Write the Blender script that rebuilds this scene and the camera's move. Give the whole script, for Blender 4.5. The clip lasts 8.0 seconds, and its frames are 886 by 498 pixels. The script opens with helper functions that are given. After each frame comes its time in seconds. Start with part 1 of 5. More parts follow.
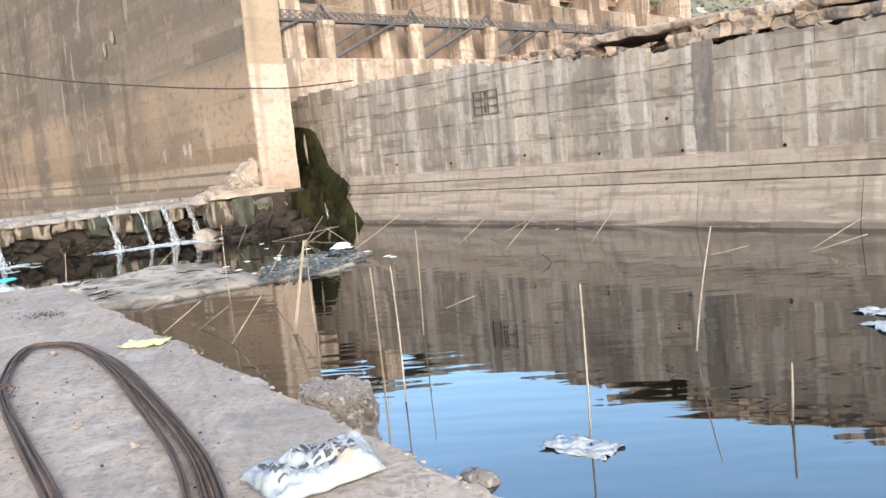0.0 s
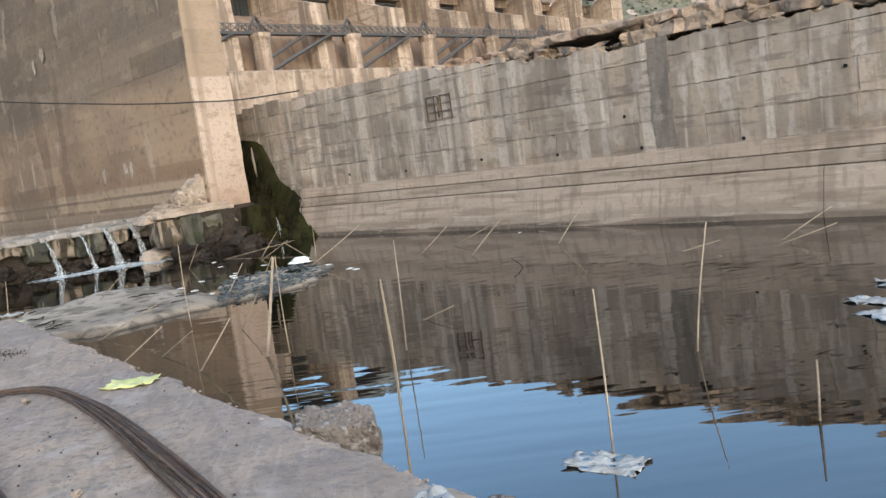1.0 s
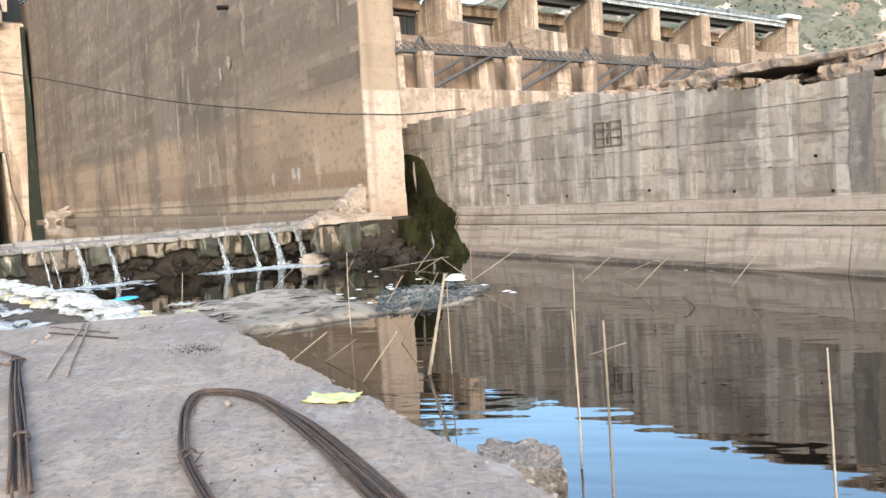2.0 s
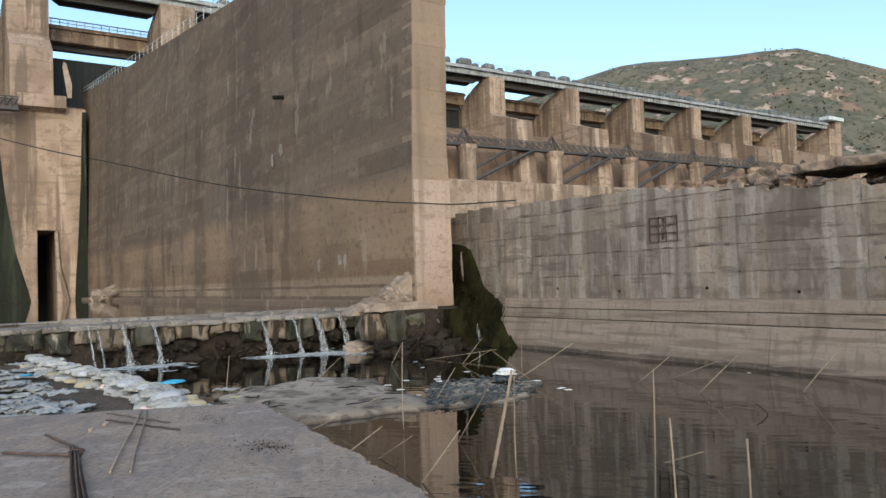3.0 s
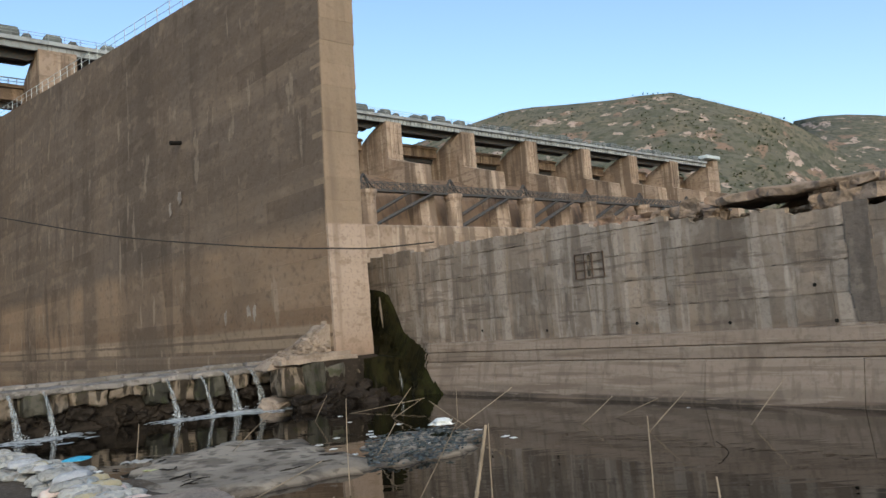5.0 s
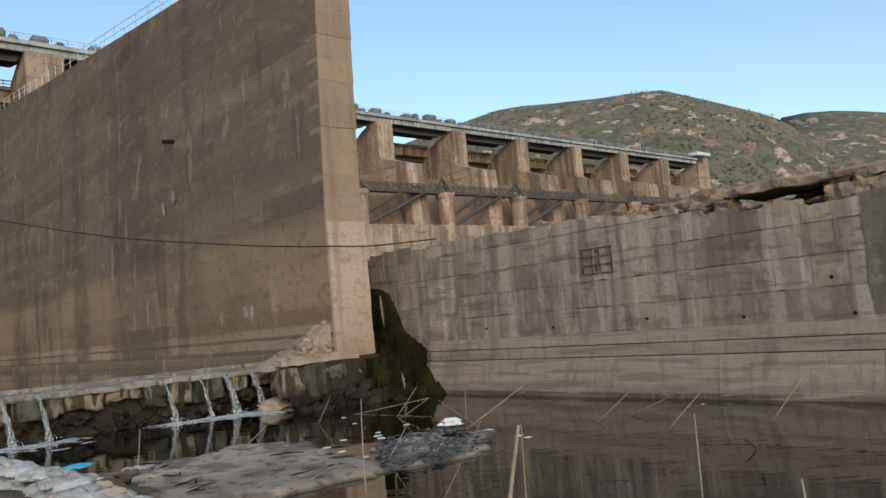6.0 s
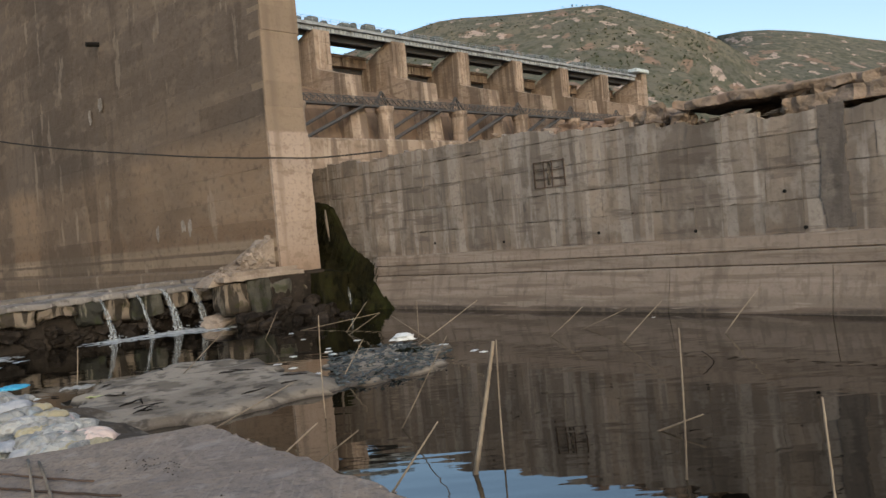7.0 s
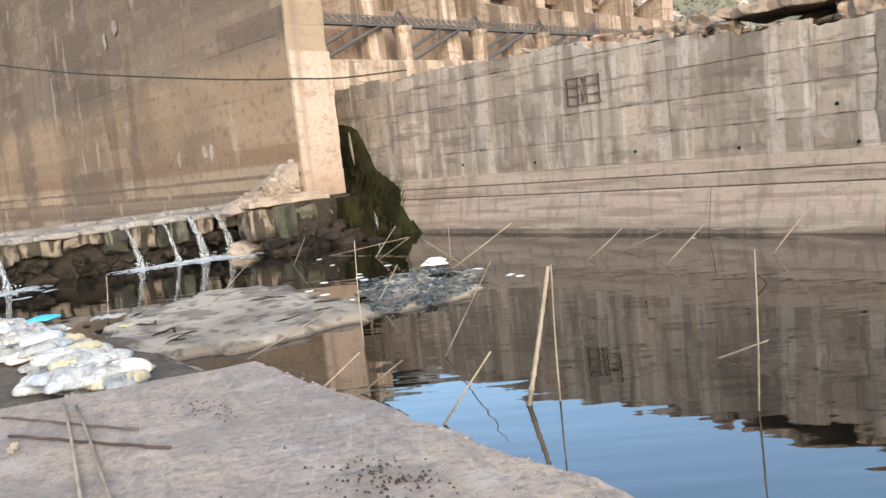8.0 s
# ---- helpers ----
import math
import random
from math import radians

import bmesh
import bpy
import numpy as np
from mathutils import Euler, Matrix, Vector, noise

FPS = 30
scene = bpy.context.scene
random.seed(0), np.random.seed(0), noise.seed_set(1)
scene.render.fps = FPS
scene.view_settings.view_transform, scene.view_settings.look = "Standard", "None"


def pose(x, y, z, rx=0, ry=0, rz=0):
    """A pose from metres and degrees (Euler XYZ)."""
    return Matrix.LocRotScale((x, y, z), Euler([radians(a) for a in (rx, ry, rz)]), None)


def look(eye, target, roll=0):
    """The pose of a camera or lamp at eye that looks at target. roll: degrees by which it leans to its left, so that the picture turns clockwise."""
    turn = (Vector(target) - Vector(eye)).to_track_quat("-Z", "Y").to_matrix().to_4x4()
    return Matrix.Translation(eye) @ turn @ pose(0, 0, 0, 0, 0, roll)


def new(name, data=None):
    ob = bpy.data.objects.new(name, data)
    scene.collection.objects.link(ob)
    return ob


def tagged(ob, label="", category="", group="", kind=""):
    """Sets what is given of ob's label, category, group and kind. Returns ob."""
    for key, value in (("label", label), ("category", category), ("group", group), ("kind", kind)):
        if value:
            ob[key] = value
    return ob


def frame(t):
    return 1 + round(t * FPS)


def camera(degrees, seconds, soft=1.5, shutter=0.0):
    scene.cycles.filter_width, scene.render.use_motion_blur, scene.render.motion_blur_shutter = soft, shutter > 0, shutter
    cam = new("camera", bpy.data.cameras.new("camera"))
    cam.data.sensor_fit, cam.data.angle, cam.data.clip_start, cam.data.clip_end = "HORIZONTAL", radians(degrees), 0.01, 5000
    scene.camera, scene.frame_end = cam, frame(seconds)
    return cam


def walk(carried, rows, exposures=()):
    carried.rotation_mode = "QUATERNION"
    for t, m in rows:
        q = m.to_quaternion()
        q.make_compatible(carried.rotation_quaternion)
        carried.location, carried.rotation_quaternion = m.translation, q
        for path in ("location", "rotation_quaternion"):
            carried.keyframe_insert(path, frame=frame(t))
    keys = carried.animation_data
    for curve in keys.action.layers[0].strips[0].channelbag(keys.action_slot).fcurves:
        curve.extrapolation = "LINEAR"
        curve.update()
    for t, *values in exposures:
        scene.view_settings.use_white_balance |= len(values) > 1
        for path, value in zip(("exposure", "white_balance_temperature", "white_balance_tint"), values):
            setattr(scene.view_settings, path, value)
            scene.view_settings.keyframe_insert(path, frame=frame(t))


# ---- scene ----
cam = camera(59.1, 8.0)
PATH = [
    (0, (0.232, 0.908, 1.489), (-1.27, 2.205, 1.24), -5.5),
    (0.5, (-0.138, 0.883, 1.524), (-1.438, 2.381, 1.264), -8.8),
    (1, (-0.69, 0.905, 1.499), (-2.097, 2.305, 1.254), -7.8),
    (1.5, (-1.113, 0.883, 1.53), (-2.703, 2.087, 1.388), -3.9),
    (2, (-1.557, 0.773, 1.55), (-3.194, 1.911, 1.396), -3.6),
    (2.2, (-1.705, 0.734, 1.558), (-3.406, 1.78, 1.466), -2.1),
    (3.3, (-2.619, 0.564, 1.598), (-4.302, 1.637, 1.724), -2.4),
    (3.5, (-2.785, 0.533, 1.605), (-4.48, 1.582, 1.766), -2.9),
    (4, (-3.274, 0.575, 1.628), (-4.952, 1.65, 1.798), -1.1),
    (4.5, (-3.657, 0.489, 1.646), (-5.212, 1.736, 1.811), -3.4),
    (5, (-4.11, 0.54, 1.686), (-5.633, 1.825, 1.865), -4.5),
    (5.2, (-4.3, 0.504, 1.677), (-5.844, 1.758, 1.887), -3.6),
    (6.3, (-5.298, 0.569, 1.656), (-6.796, 1.884, 1.824), -5.5),
    (6.5, (-5.48, 0.581, 1.652), (-7.004, 1.866, 1.824), -3.9),
    (7, (-5.996, 0.733, 1.638), (-7.413, 2.144, 1.586), -5.1),
    (7.5, (-6.427, 0.86, 1.612), (-7.808, 2.305, 1.522), -5.9),
    (8, (-6.86, 0.995, 1.599), (-8.314, 2.347, 1.358), -6.0),
]
walk(cam, [(t, look(eye, target, roll)) for t, eye, target, roll in PATH],
     [(0, 0.96, 5900, 2), (0.5, 0.96, 5900, 2), (1.0, 0.3, 5900, 2), (1.5, 0.35, 6000, 3), (2.0, 0.85, 5900, 2), (2.2, 0.72, 5900, 2), (3.3, -0.55, 5850, 1), (5.2, -0.62, 6000, 1), (6.5, -0.7, 6250, 3), (7.0, -0.68, 6400, 4), (7.5, -0.24, 6400, 5), (8.0, 0.68, 6200, 4)])

# world and sun: clear sky with a low, soft sun
SUN_AZ, SUN_EL = -26.0, 26.0          # degrees from +x towards +y, and above the horizon
world = bpy.data.worlds.new("sky_world")
scene.world = world
world.use_nodes = True
wt = world.node_tree
sky = wt.nodes.new("ShaderNodeTexSky")
sky.sky_type = "NISHITA"
sky.sun_disc = False
sky.sun_elevation = radians(SUN_EL)
sky.sun_rotation = radians(90 - SUN_AZ)
sky.air_density, sky.dust_density, sky.ozone_density = 1.0, 2.0, 0.25
wt.links.new(sky.outputs[0], wt.nodes["Background"].inputs[0])
wt.nodes["Background"].inputs[1].default_value = 0.36
sun = new("sun", bpy.data.lights.new("sun", "SUN"))
sun.data.energy, sun.data.angle, sun.data.color = 1.1, radians(35), (1.0, 0.94, 0.86)
sd = Vector((math.cos(radians(SUN_EL)) * math.cos(radians(SUN_AZ)), math.cos(radians(SUN_EL)) * math.sin(radians(SUN_AZ)), math.sin(radians(SUN_EL))))
sun.matrix_world = look(sd * 300, (0, 0, 0))


# ---- materials ----
def surf(name, base, layers=(), rough=0.9, bump=((6.0, 0.3),), zbands=(), rand=0.0, metal=0.0, spec=0.14, island=0.0, tone=1.0):
    """A weathered surface. layers: (scale xyz, detail, low, high, colour, strength); zbands: (z0, z1, wobble, colour, strength)."""
    hue = (1.02, 0.955, 0.95) if tone != 1.0 else (1.0, 1.0, 1.0)
    base = tuple(tone * c * k for c, k in zip(base, hue))
    layers = [(*q[:4], tuple(tone * c * k for c, k in zip(q[4], hue)), q[5]) for q in layers]
    zbands = [(*q[:3], tuple(tone * c * k for c, k in zip(q[3], hue)), q[4]) for q in zbands]
    m = bpy.data.materials.new(name)
    m.use_nodes = True
    nt = m.node_tree
    p = nt.nodes["Principled BSDF"]
    geo = nt.nodes.new("ShaderNodeNewGeometry")
    link = nt.links.new

    def noise_at(scale, detail):
        mp = nt.nodes.new("ShaderNodeMapping")
        if isinstance(scale, tuple) and len(scale) == 4:      # the fourth number turns the grain round z
            mp.vector_type = "TEXTURE"
            mp.inputs["Scale"].default_value = tuple(1.0 / k for k in scale[:3])
            mp.inputs["Rotation"].default_value = (0, 0, radians(scale[3]))
        else:
            mp.inputs["Scale"].default_value = scale if isinstance(scale, tuple) else (scale,) * 3
        nz = nt.nodes.new("ShaderNodeTexNoise")
        nz.inputs["Scale"].default_value, nz.inputs["Detail"].default_value = 1.0, detail
        link(geo.outputs["Position"], mp.inputs["Vector"])
        link(mp.outputs[0], nz.inputs["Vector"])
        return nz.outputs["Fac"]

    def mapped(v, lo, hi, out):
        r = nt.nodes.new("ShaderNodeMapRange")
        r.interpolation_type = "SMOOTHSTEP"
        r.inputs["From Min"].default_value, r.inputs["From Max"].default_value, r.inputs["To Max"].default_value = lo, hi, out
        link(v, r.inputs["Value"])
        return r.outputs[0]

    def mixed(fac, a, colour):
        mx = nt.nodes.new("ShaderNodeMix")
        mx.data_type = "RGBA"
        link(fac, mx.inputs[0])
        link(a, mx.inputs[6])
        mx.inputs[7].default_value = (*colour, 1)
        return mx.outputs[2]

    rgb = nt.nodes.new("ShaderNodeRGB")
    rgb.outputs[0].default_value = (*base, 1)
    col = rgb.outputs[0]
    if zbands:
        sep = nt.nodes.new("ShaderNodeSeparateXYZ")
        link(geo.outputs["Position"], sep.inputs[0])
        wob = noise_at((0.25, 0.25, 0.1), 4)
    for z0, z1, wobble, colour, strength in zbands:
        ma = nt.nodes.new("ShaderNodeMath")
        ma.operation = "MULTIPLY_ADD"
        link(wob, ma.inputs[0])
        ma.inputs[1].default_value = wobble
        link(sep.outputs[2], ma.inputs[2])
        col = mixed(mapped(ma.outputs[0], z0 + wobble / 2, z1 + wobble / 2, strength), col, colour)
    for scale, detail, lo, hi, colour, strength in layers:
        col = mixed(mapped(noise_at(scale, detail), lo, hi, strength), col, colour)
    for amount, node, out in ((rand, "ShaderNodeObjectInfo", "Random"), (island, "ShaderNodeNewGeometry", "Random Per Island")):
        if amount:
            src = nt.nodes.new(node)
            r = nt.nodes.new("ShaderNodeMapRange")
            r.inputs["To Min"].default_value, r.inputs["To Max"].default_value = 1 - amount, 1 + amount
            link(src.outputs[out], r.inputs["Value"])
            mul = nt.nodes.new("ShaderNodeMix")
            mul.data_type, mul.blend_type = "RGBA", "MULTIPLY"
            mul.inputs[0].default_value = 1
            link(col, mul.inputs[6])
            link(r.outputs[0], mul.inputs[7])
            col = mul.outputs[2]
    link(col, p.inputs["Base Color"])
    p.inputs["Roughness"].default_value, p.inputs["Metallic"].default_value = rough, metal
    p.inputs["Specular IOR Level"].default_value = spec
    last = None
    for scale, strength in bump:
        b = nt.nodes.new("ShaderNodeBump")
        b.inputs["Strength"].default_value = strength
        b.inputs["Distance"].default_value = 0.35 / (scale if isinstance(scale, float) else max(scale))
        link(noise_at(scale, 5), b.inputs["Height"])
        if last:
            link(last, b.inputs["Normal"])
        last = b.outputs[0]
    if last:
        link(last, p.inputs["Normal"])
    return m


STREAK = (0.9, 0.9, 0.05)
FINE_STREAK = (3.2, 3.2, 0.16)
GRAIN = (7.0, 7.0, 7.0)
BLOTCH = (0.16, 0.16, 0.16)
M_DIVIDER = surf("divider_concrete", (0.32, 0.235, 0.158), [
    (BLOTCH, 6, 0.42, 0.64, (0.19, 0.148, 0.108), 0.6), ((0.05, 0.05, 0.9), 6, 0.48, 0.66, (0.34, 0.265, 0.185), 0.22), ((0.16, 0.16, 0.02), 5, 0.5, 0.62, (0.135, 0.11, 0.085), 0.55),
    ((0.5, 0.5, 0.1), 6, 0.57, 0.64, (0.085, 0.07, 0.055), 0.38), ((0.9, 0.9, 0.25), 5, 0.64, 0.69, (0.42, 0.35, 0.27), 0.5), ((0.5, 0.5, 0.9), 7, 0.54, 0.66, (0.33, 0.26, 0.19), 0.4), ((2.5, 2.5, 2.5), 7, 0.52, 0.7, (0.12, 0.095, 0.07), 0.45)],
    # the lowest dark band paints in the shadow where water meets the wall
    zbands=[(6.6, 8.0, 1.8, (0.168, 0.142, 0.116), 0.82), (3.6, 2.2, 1.2, (0.26, 0.175, 0.11), 0.6), (2.0, 1.8, 0.25, (0.43, 0.345, 0.25), 0.85), (1.5, 1.42, 0.2, (0.15, 0.115, 0.085), 0.85), (1.3, 1.24, 0.2, (0.4, 0.32, 0.23), 0.9), (0.8, 0.74, 0.15, (0.17, 0.13, 0.095), 0.85)], bump=((1.1, 0.4), (6.0, 0.5)), rand=0.13, tone=0.7)
M_PIER_END = surf("pier_end_concrete", (0.455, 0.372, 0.3), [
    (BLOTCH, 5, 0.45, 0.7, (0.38, 0.3, 0.22), 0.6), (STREAK, 5, 0.52, 0.66, (0.2, 0.16, 0.12), 0.55), ((1.5, 1.5, 2.5), 6, 0.55, 0.66, (0.25, 0.19, 0.14), 0.5), (GRAIN, 7, 0.5, 0.72, (0.24, 0.19, 0.14), 0.5)],
    zbands=[(6.9, 7.1, 0.0, (0.3, 0.238, 0.17), 0.9), (1.8, 0.2, 1.0, (0.3, 0.21, 0.15), 0.6)], bump=((1.1, 0.4), (9.0, 0.45)), rand=0.08, tone=0.76)
M_WALL = surf("retaining_concrete", (0.37, 0.31, 0.245), [
    (BLOTCH, 5, 0.42, 0.62, (0.24, 0.21, 0.175), 0.75), ((0.9, 0.9, 0.06), 5, 0.5, 0.57, (0.18, 0.157, 0.133), 0.55), ((1.5, 1.5, 0.07), 4, 0.55, 0.6, (0.47, 0.43, 0.375), 0.55), ((2.6, 2.6, 0.2), 4, 0.54, 0.6, (0.175, 0.15, 0.125), 0.45),
    ((2.0, 2.0, 0.4), 5, 0.57, 0.66, (0.46, 0.43, 0.38), 0.5), ((0.35, 0.35, 3.2), 6, 0.57, 0.63, (0.15, 0.125, 0.105), 0.6), ((1.6, 1.6, 1.3), 7, 0.52, 0.66, (0.42, 0.385, 0.34), 0.4), ((4.0, 4.0, 4.0), 7, 0.56, 0.68, (0.16, 0.135, 0.11), 0.35), (GRAIN, 7, 0.5, 0.72, (0.19, 0.165, 0.135), 0.4)],
    zbands=[(1.6, 0.55, 0.9, (0.2, 0.155, 0.115), 0.7), (0.72, 0.6, 0.3, (0.33, 0.27, 0.21), 0.7)], bump=((1.4, 0.4), (7.0, 0.35)), rand=0.15, tone=0.72)


def scour(m, centre, reach):
    """A fan of pale and dark arcs worn into a wall by thrown water, round a centre."""
    nt = m.node_tree
    p = nt.nodes["Principled BSDF"]
    col = p.inputs["Base Color"].links[0].from_socket
    geo, dist, nz, wave = (nt.nodes.new(k) for k in ("ShaderNodeNewGeometry", "ShaderNodeVectorMath", "ShaderNodeTexNoise", "ShaderNodeMath"))
    dist.operation = "DISTANCE"
    dist.inputs[1].default_value = centre
    nz.inputs["Scale"].default_value, nz.inputs["Detail"].default_value = 1.1, 5
    wave.operation = "MULTIPLY_ADD"
    wave.inputs[1].default_value = 1.2
    nt.links.new(geo.outputs["Position"], dist.inputs[0])
    nt.links.new(geo.outputs["Position"], nz.inputs["Vector"])
    nt.links.new(nz.outputs["Fac"], wave.inputs[0])
    nt.links.new(dist.outputs["Value"], wave.inputs[2])
    ramp = nt.nodes.new("ShaderNodeValToRGB")
    stops = ((0.0, 0.55), (0.35, 0.68), (0.55, 0.62), (0.66, 0.34), (0.76, 0.38), (0.95, 0.5), (1.0, 0.5))
    while len(ramp.color_ramp.elements) < len(stops):
        ramp.color_ramp.elements.new(0.5)
    for e, (at, v) in zip(ramp.color_ramp.elements, stops):
        e.position, e.color = at, (v, v, v, 1)
    r = nt.nodes.new("ShaderNodeMapRange")
    r.inputs["From Max"].default_value = reach + 0.6
    nt.links.new(wave.outputs[0], r.inputs["Value"])
    nt.links.new(r.outputs[0], ramp.inputs["Fac"])
    mx = nt.nodes.new("ShaderNodeMix")
    mx.data_type, mx.blend_type = "RGBA", "SOFT_LIGHT"
    mx.inputs[0].default_value = 0.6
    nt.links.new(col, mx.inputs[6])
    nt.links.new(ramp.outputs[0], mx.inputs[7])
    nt.links.new(mx.outputs[2], p.inputs["Base Color"])


scour(M_WALL, (-35.3, 26.16, 2.2), 2.4)
M_WALL_LOW = surf("retaining_foot_concrete", (0.385, 0.322, 0.262), [
    (BLOTCH, 5, 0.42, 0.65, (0.29, 0.235, 0.18), 0.7), ((0.2, 0.2, 3.5), 6, 0.5, 0.6, (0.24, 0.19, 0.145), 0.7), ((0.4, 0.4, 6.0), 6, 0.56, 0.62, (0.46, 0.4, 0.33), 0.5), (FINE_STREAK, 5, 0.56, 0.64, (0.22, 0.18, 0.14), 0.45), ((0.6, 0.6, 0.15), 4, 0.6, 0.66, (0.17, 0.138, 0.108), 0.4), ((2.6, 2.6, 2.6), 7, 0.58, 0.68, (0.19, 0.155, 0.12), 0.35), (GRAIN, 7, 0.5, 0.72, (0.24, 0.195, 0.155), 0.4)],
    zbands=[(-1.3, -1.5, 0.35, (0.24, 0.2, 0.155), 0.6), (-1.72, -1.84, 0.12, (0.08, 0.068, 0.055), 0.85)], bump=((1.4, 0.35), (7.0, 0.35)), rand=0.09, tone=0.65)
M_DAM = surf("dam_concrete", (0.36, 0.292, 0.228), [
    (BLOTCH, 5, 0.42, 0.62, (0.25, 0.19, 0.14), 0.75), ((0.3, 0.3, 0.03), 5, 0.5, 0.58, (0.14, 0.11, 0.085), 0.75), ((0.7, 0.7, 0.04), 4, 0.57, 0.65, (0.47, 0.4, 0.32), 0.55), ((0.12, 0.12, 1.0), 5, 0.56, 0.64, (0.17, 0.135, 0.105), 0.5), ((0.9, 0.9, 0.9), 7, 0.5, 0.66, (0.18, 0.14, 0.105), 0.55)],
    bump=((0.5, 0.5), (2.0, 0.6)), rand=0.12, tone=0.92)
M_SPILL = surf("spillway_concrete", (0.23, 0.165, 0.115), [
    ((0.5, 0.5, 0.03), 5, 0.45, 0.62, (0.12, 0.095, 0.075), 0.8), (BLOTCH, 5, 0.45, 0.7, (0.35, 0.26, 0.18), 0.6)], bump=((0.5, 0.3),), tone=0.76)
M_DECK = surf("deck_concrete", (0.3, 0.315, 0.33), [((0.5, 0.5, 0.2), 5, 0.45, 0.65, (0.18, 0.185, 0.19), 0.7)], bump=((1.0, 0.3),), rand=0.1)
M_GATE = surf("gate_steel", (0.035, 0.038, 0.042), [(BLOTCH, 5, 0.45, 0.7, (0.07, 0.05, 0.04), 0.5)], rough=0.7, metal=0.3)
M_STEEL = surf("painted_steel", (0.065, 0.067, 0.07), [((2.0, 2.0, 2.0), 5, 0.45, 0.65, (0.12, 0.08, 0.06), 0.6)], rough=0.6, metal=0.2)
M_HOIST = surf("hoist_housing", (0.14, 0.15, 0.145), [((0.8, 0.8, 0.8), 5, 0.45, 0.65, (0.08, 0.085, 0.085), 0.7)], rough=0.7, rand=0.2)
M_RAIL = surf("pale_railing_paint", (0.5, 0.55, 0.57), [((2.0, 2.0, 2.0), 5, 0.5, 0.65, (0.25, 0.2, 0.17), 0.5)], rough=0.6)
# near black, standing for the shade inside openings and pipe mouths
M_HOLLOW_SHADE = surf("hollow_shade", (0.012, 0.011, 0.01), bump=())
M_SLAB = surf("slab_concrete", (0.415, 0.345, 0.27), [
    ((0.45, 0.45, 0.45), 6, 0.42, 0.62, (0.33, 0.285, 0.245), 0.75), ((0.9, 9.0, 1.6, 158), 6, 0.52, 0.64, (0.27, 0.23, 0.195), 0.55), ((1.4, 22.0, 2.0, 140), 5, 0.54, 0.64, (0.5, 0.44, 0.37), 0.4),
    ((16.0, 16.0, 16.0), 6, 0.5, 0.66, (0.22, 0.19, 0.165), 0.6), ((3.0, 3.0, 3.0), 8, 0.55, 0.66, (0.52, 0.47, 0.41), 0.5), ((1.1, 1.1, 1.1), 7, 0.55, 0.62, (0.27, 0.23, 0.195), 0.5), ((45.0, 45.0, 45.0), 4, 0.6, 0.7, (0.14, 0.12, 0.105), 0.6)],
    bump=((2.5, 0.45), (22.0, 0.7)), tone=0.68)
M_WEIR = surf("weir_stone", (0.4, 0.335, 0.255), [
    ((1.6, 2.4, 0.45), 6, 0.5, 0.56, (0.05, 0.043, 0.032), 0.88), ((1.5, 1.5, 0.5), 6, 0.55, 0.68, (0.46, 0.41, 0.33), 0.6), ((2.5, 2.5, 2.5), 6, 0.53, 0.66, (0.08, 0.08, 0.035), 0.6)],
    zbands=[(-0.85, -1.25, 0.6, (0.06, 0.05, 0.038), 0.85)], bump=((1.5, 0.6), (6.0, 0.6)), rand=0.25, rough=0.65, spec=0.1, tone=0.44)
M_CREST = surf("weir_crest_concrete", (0.33, 0.315, 0.29), [((0.8, 0.8, 0.8), 6, 0.45, 0.6, (0.2, 0.19, 0.17), 0.8), ((4.0, 4.0, 4.0), 6, 0.55, 0.66, (0.48, 0.46, 0.43), 0.6), ((3.0, 3.0, 3.0), 5, 0.56, 0.66, (0.1, 0.09, 0.08), 0.6)],
    bump=((2.0, 0.5), (8.0, 0.6)), rand=0.15, tone=0.62)
M_WEIR_WET = surf("wet_weir_stone", (0.09, 0.082, 0.066), [((0.5, 1.1, 0.25), 6, 0.44, 0.56, (0.025, 0.024, 0.02), 0.9), ((1.5, 2.4, 0.4), 6, 0.6, 0.68, (0.3, 0.26, 0.2), 0.7), ((2.5, 2.5, 2.5), 6, 0.5, 0.66, (0.04, 0.045, 0.02), 0.6)], bump=((1.5, 0.6), (6.0, 0.6)), rand=0.3, rough=0.6, spec=0.08)
# wet rock toned down to near black: shade under the lip is painted in
M_ROCK = surf("shade_dark_wet_rock", (0.12, 0.1, 0.08), [((0.8, 0.8, 0.8), 6, 0.45, 0.62, (0.05, 0.043, 0.035), 0.8), ((5.0, 5.0, 5.0), 6, 0.55, 0.68, (0.24, 0.2, 0.165), 0.5)], bump=((1.5, 0.7), (7.0, 0.7)), rand=0.25, rough=0.7, spec=0.06, tone=0.24)
M_RUBBLE = surf("broken_concrete", (0.40, 0.34, 0.275), [((1.2, 1.2, 1.2), 6, 0.45, 0.62, (0.26, 0.21, 0.165), 0.7), ((9.0, 9.0, 9.0), 6, 0.5, 0.68, (0.5, 0.44, 0.37), 0.5)], bump=((3.0, 0.7), (11.0, 0.6)), rand=0.25, tone=0.66)
M_RED_RUBBLE = surf("earth_stained_slab", (0.36, 0.285, 0.215), [((0.5, 0.5, 0.5), 6, 0.55, 0.66, (0.27, 0.15, 0.105), 0.4), ((3.0, 3.0, 3.0), 6, 0.5, 0.68, (0.17, 0.14, 0.11), 0.7)], bump=((2.0, 0.9), (8.0, 0.8)), rand=0.25, tone=0.72)
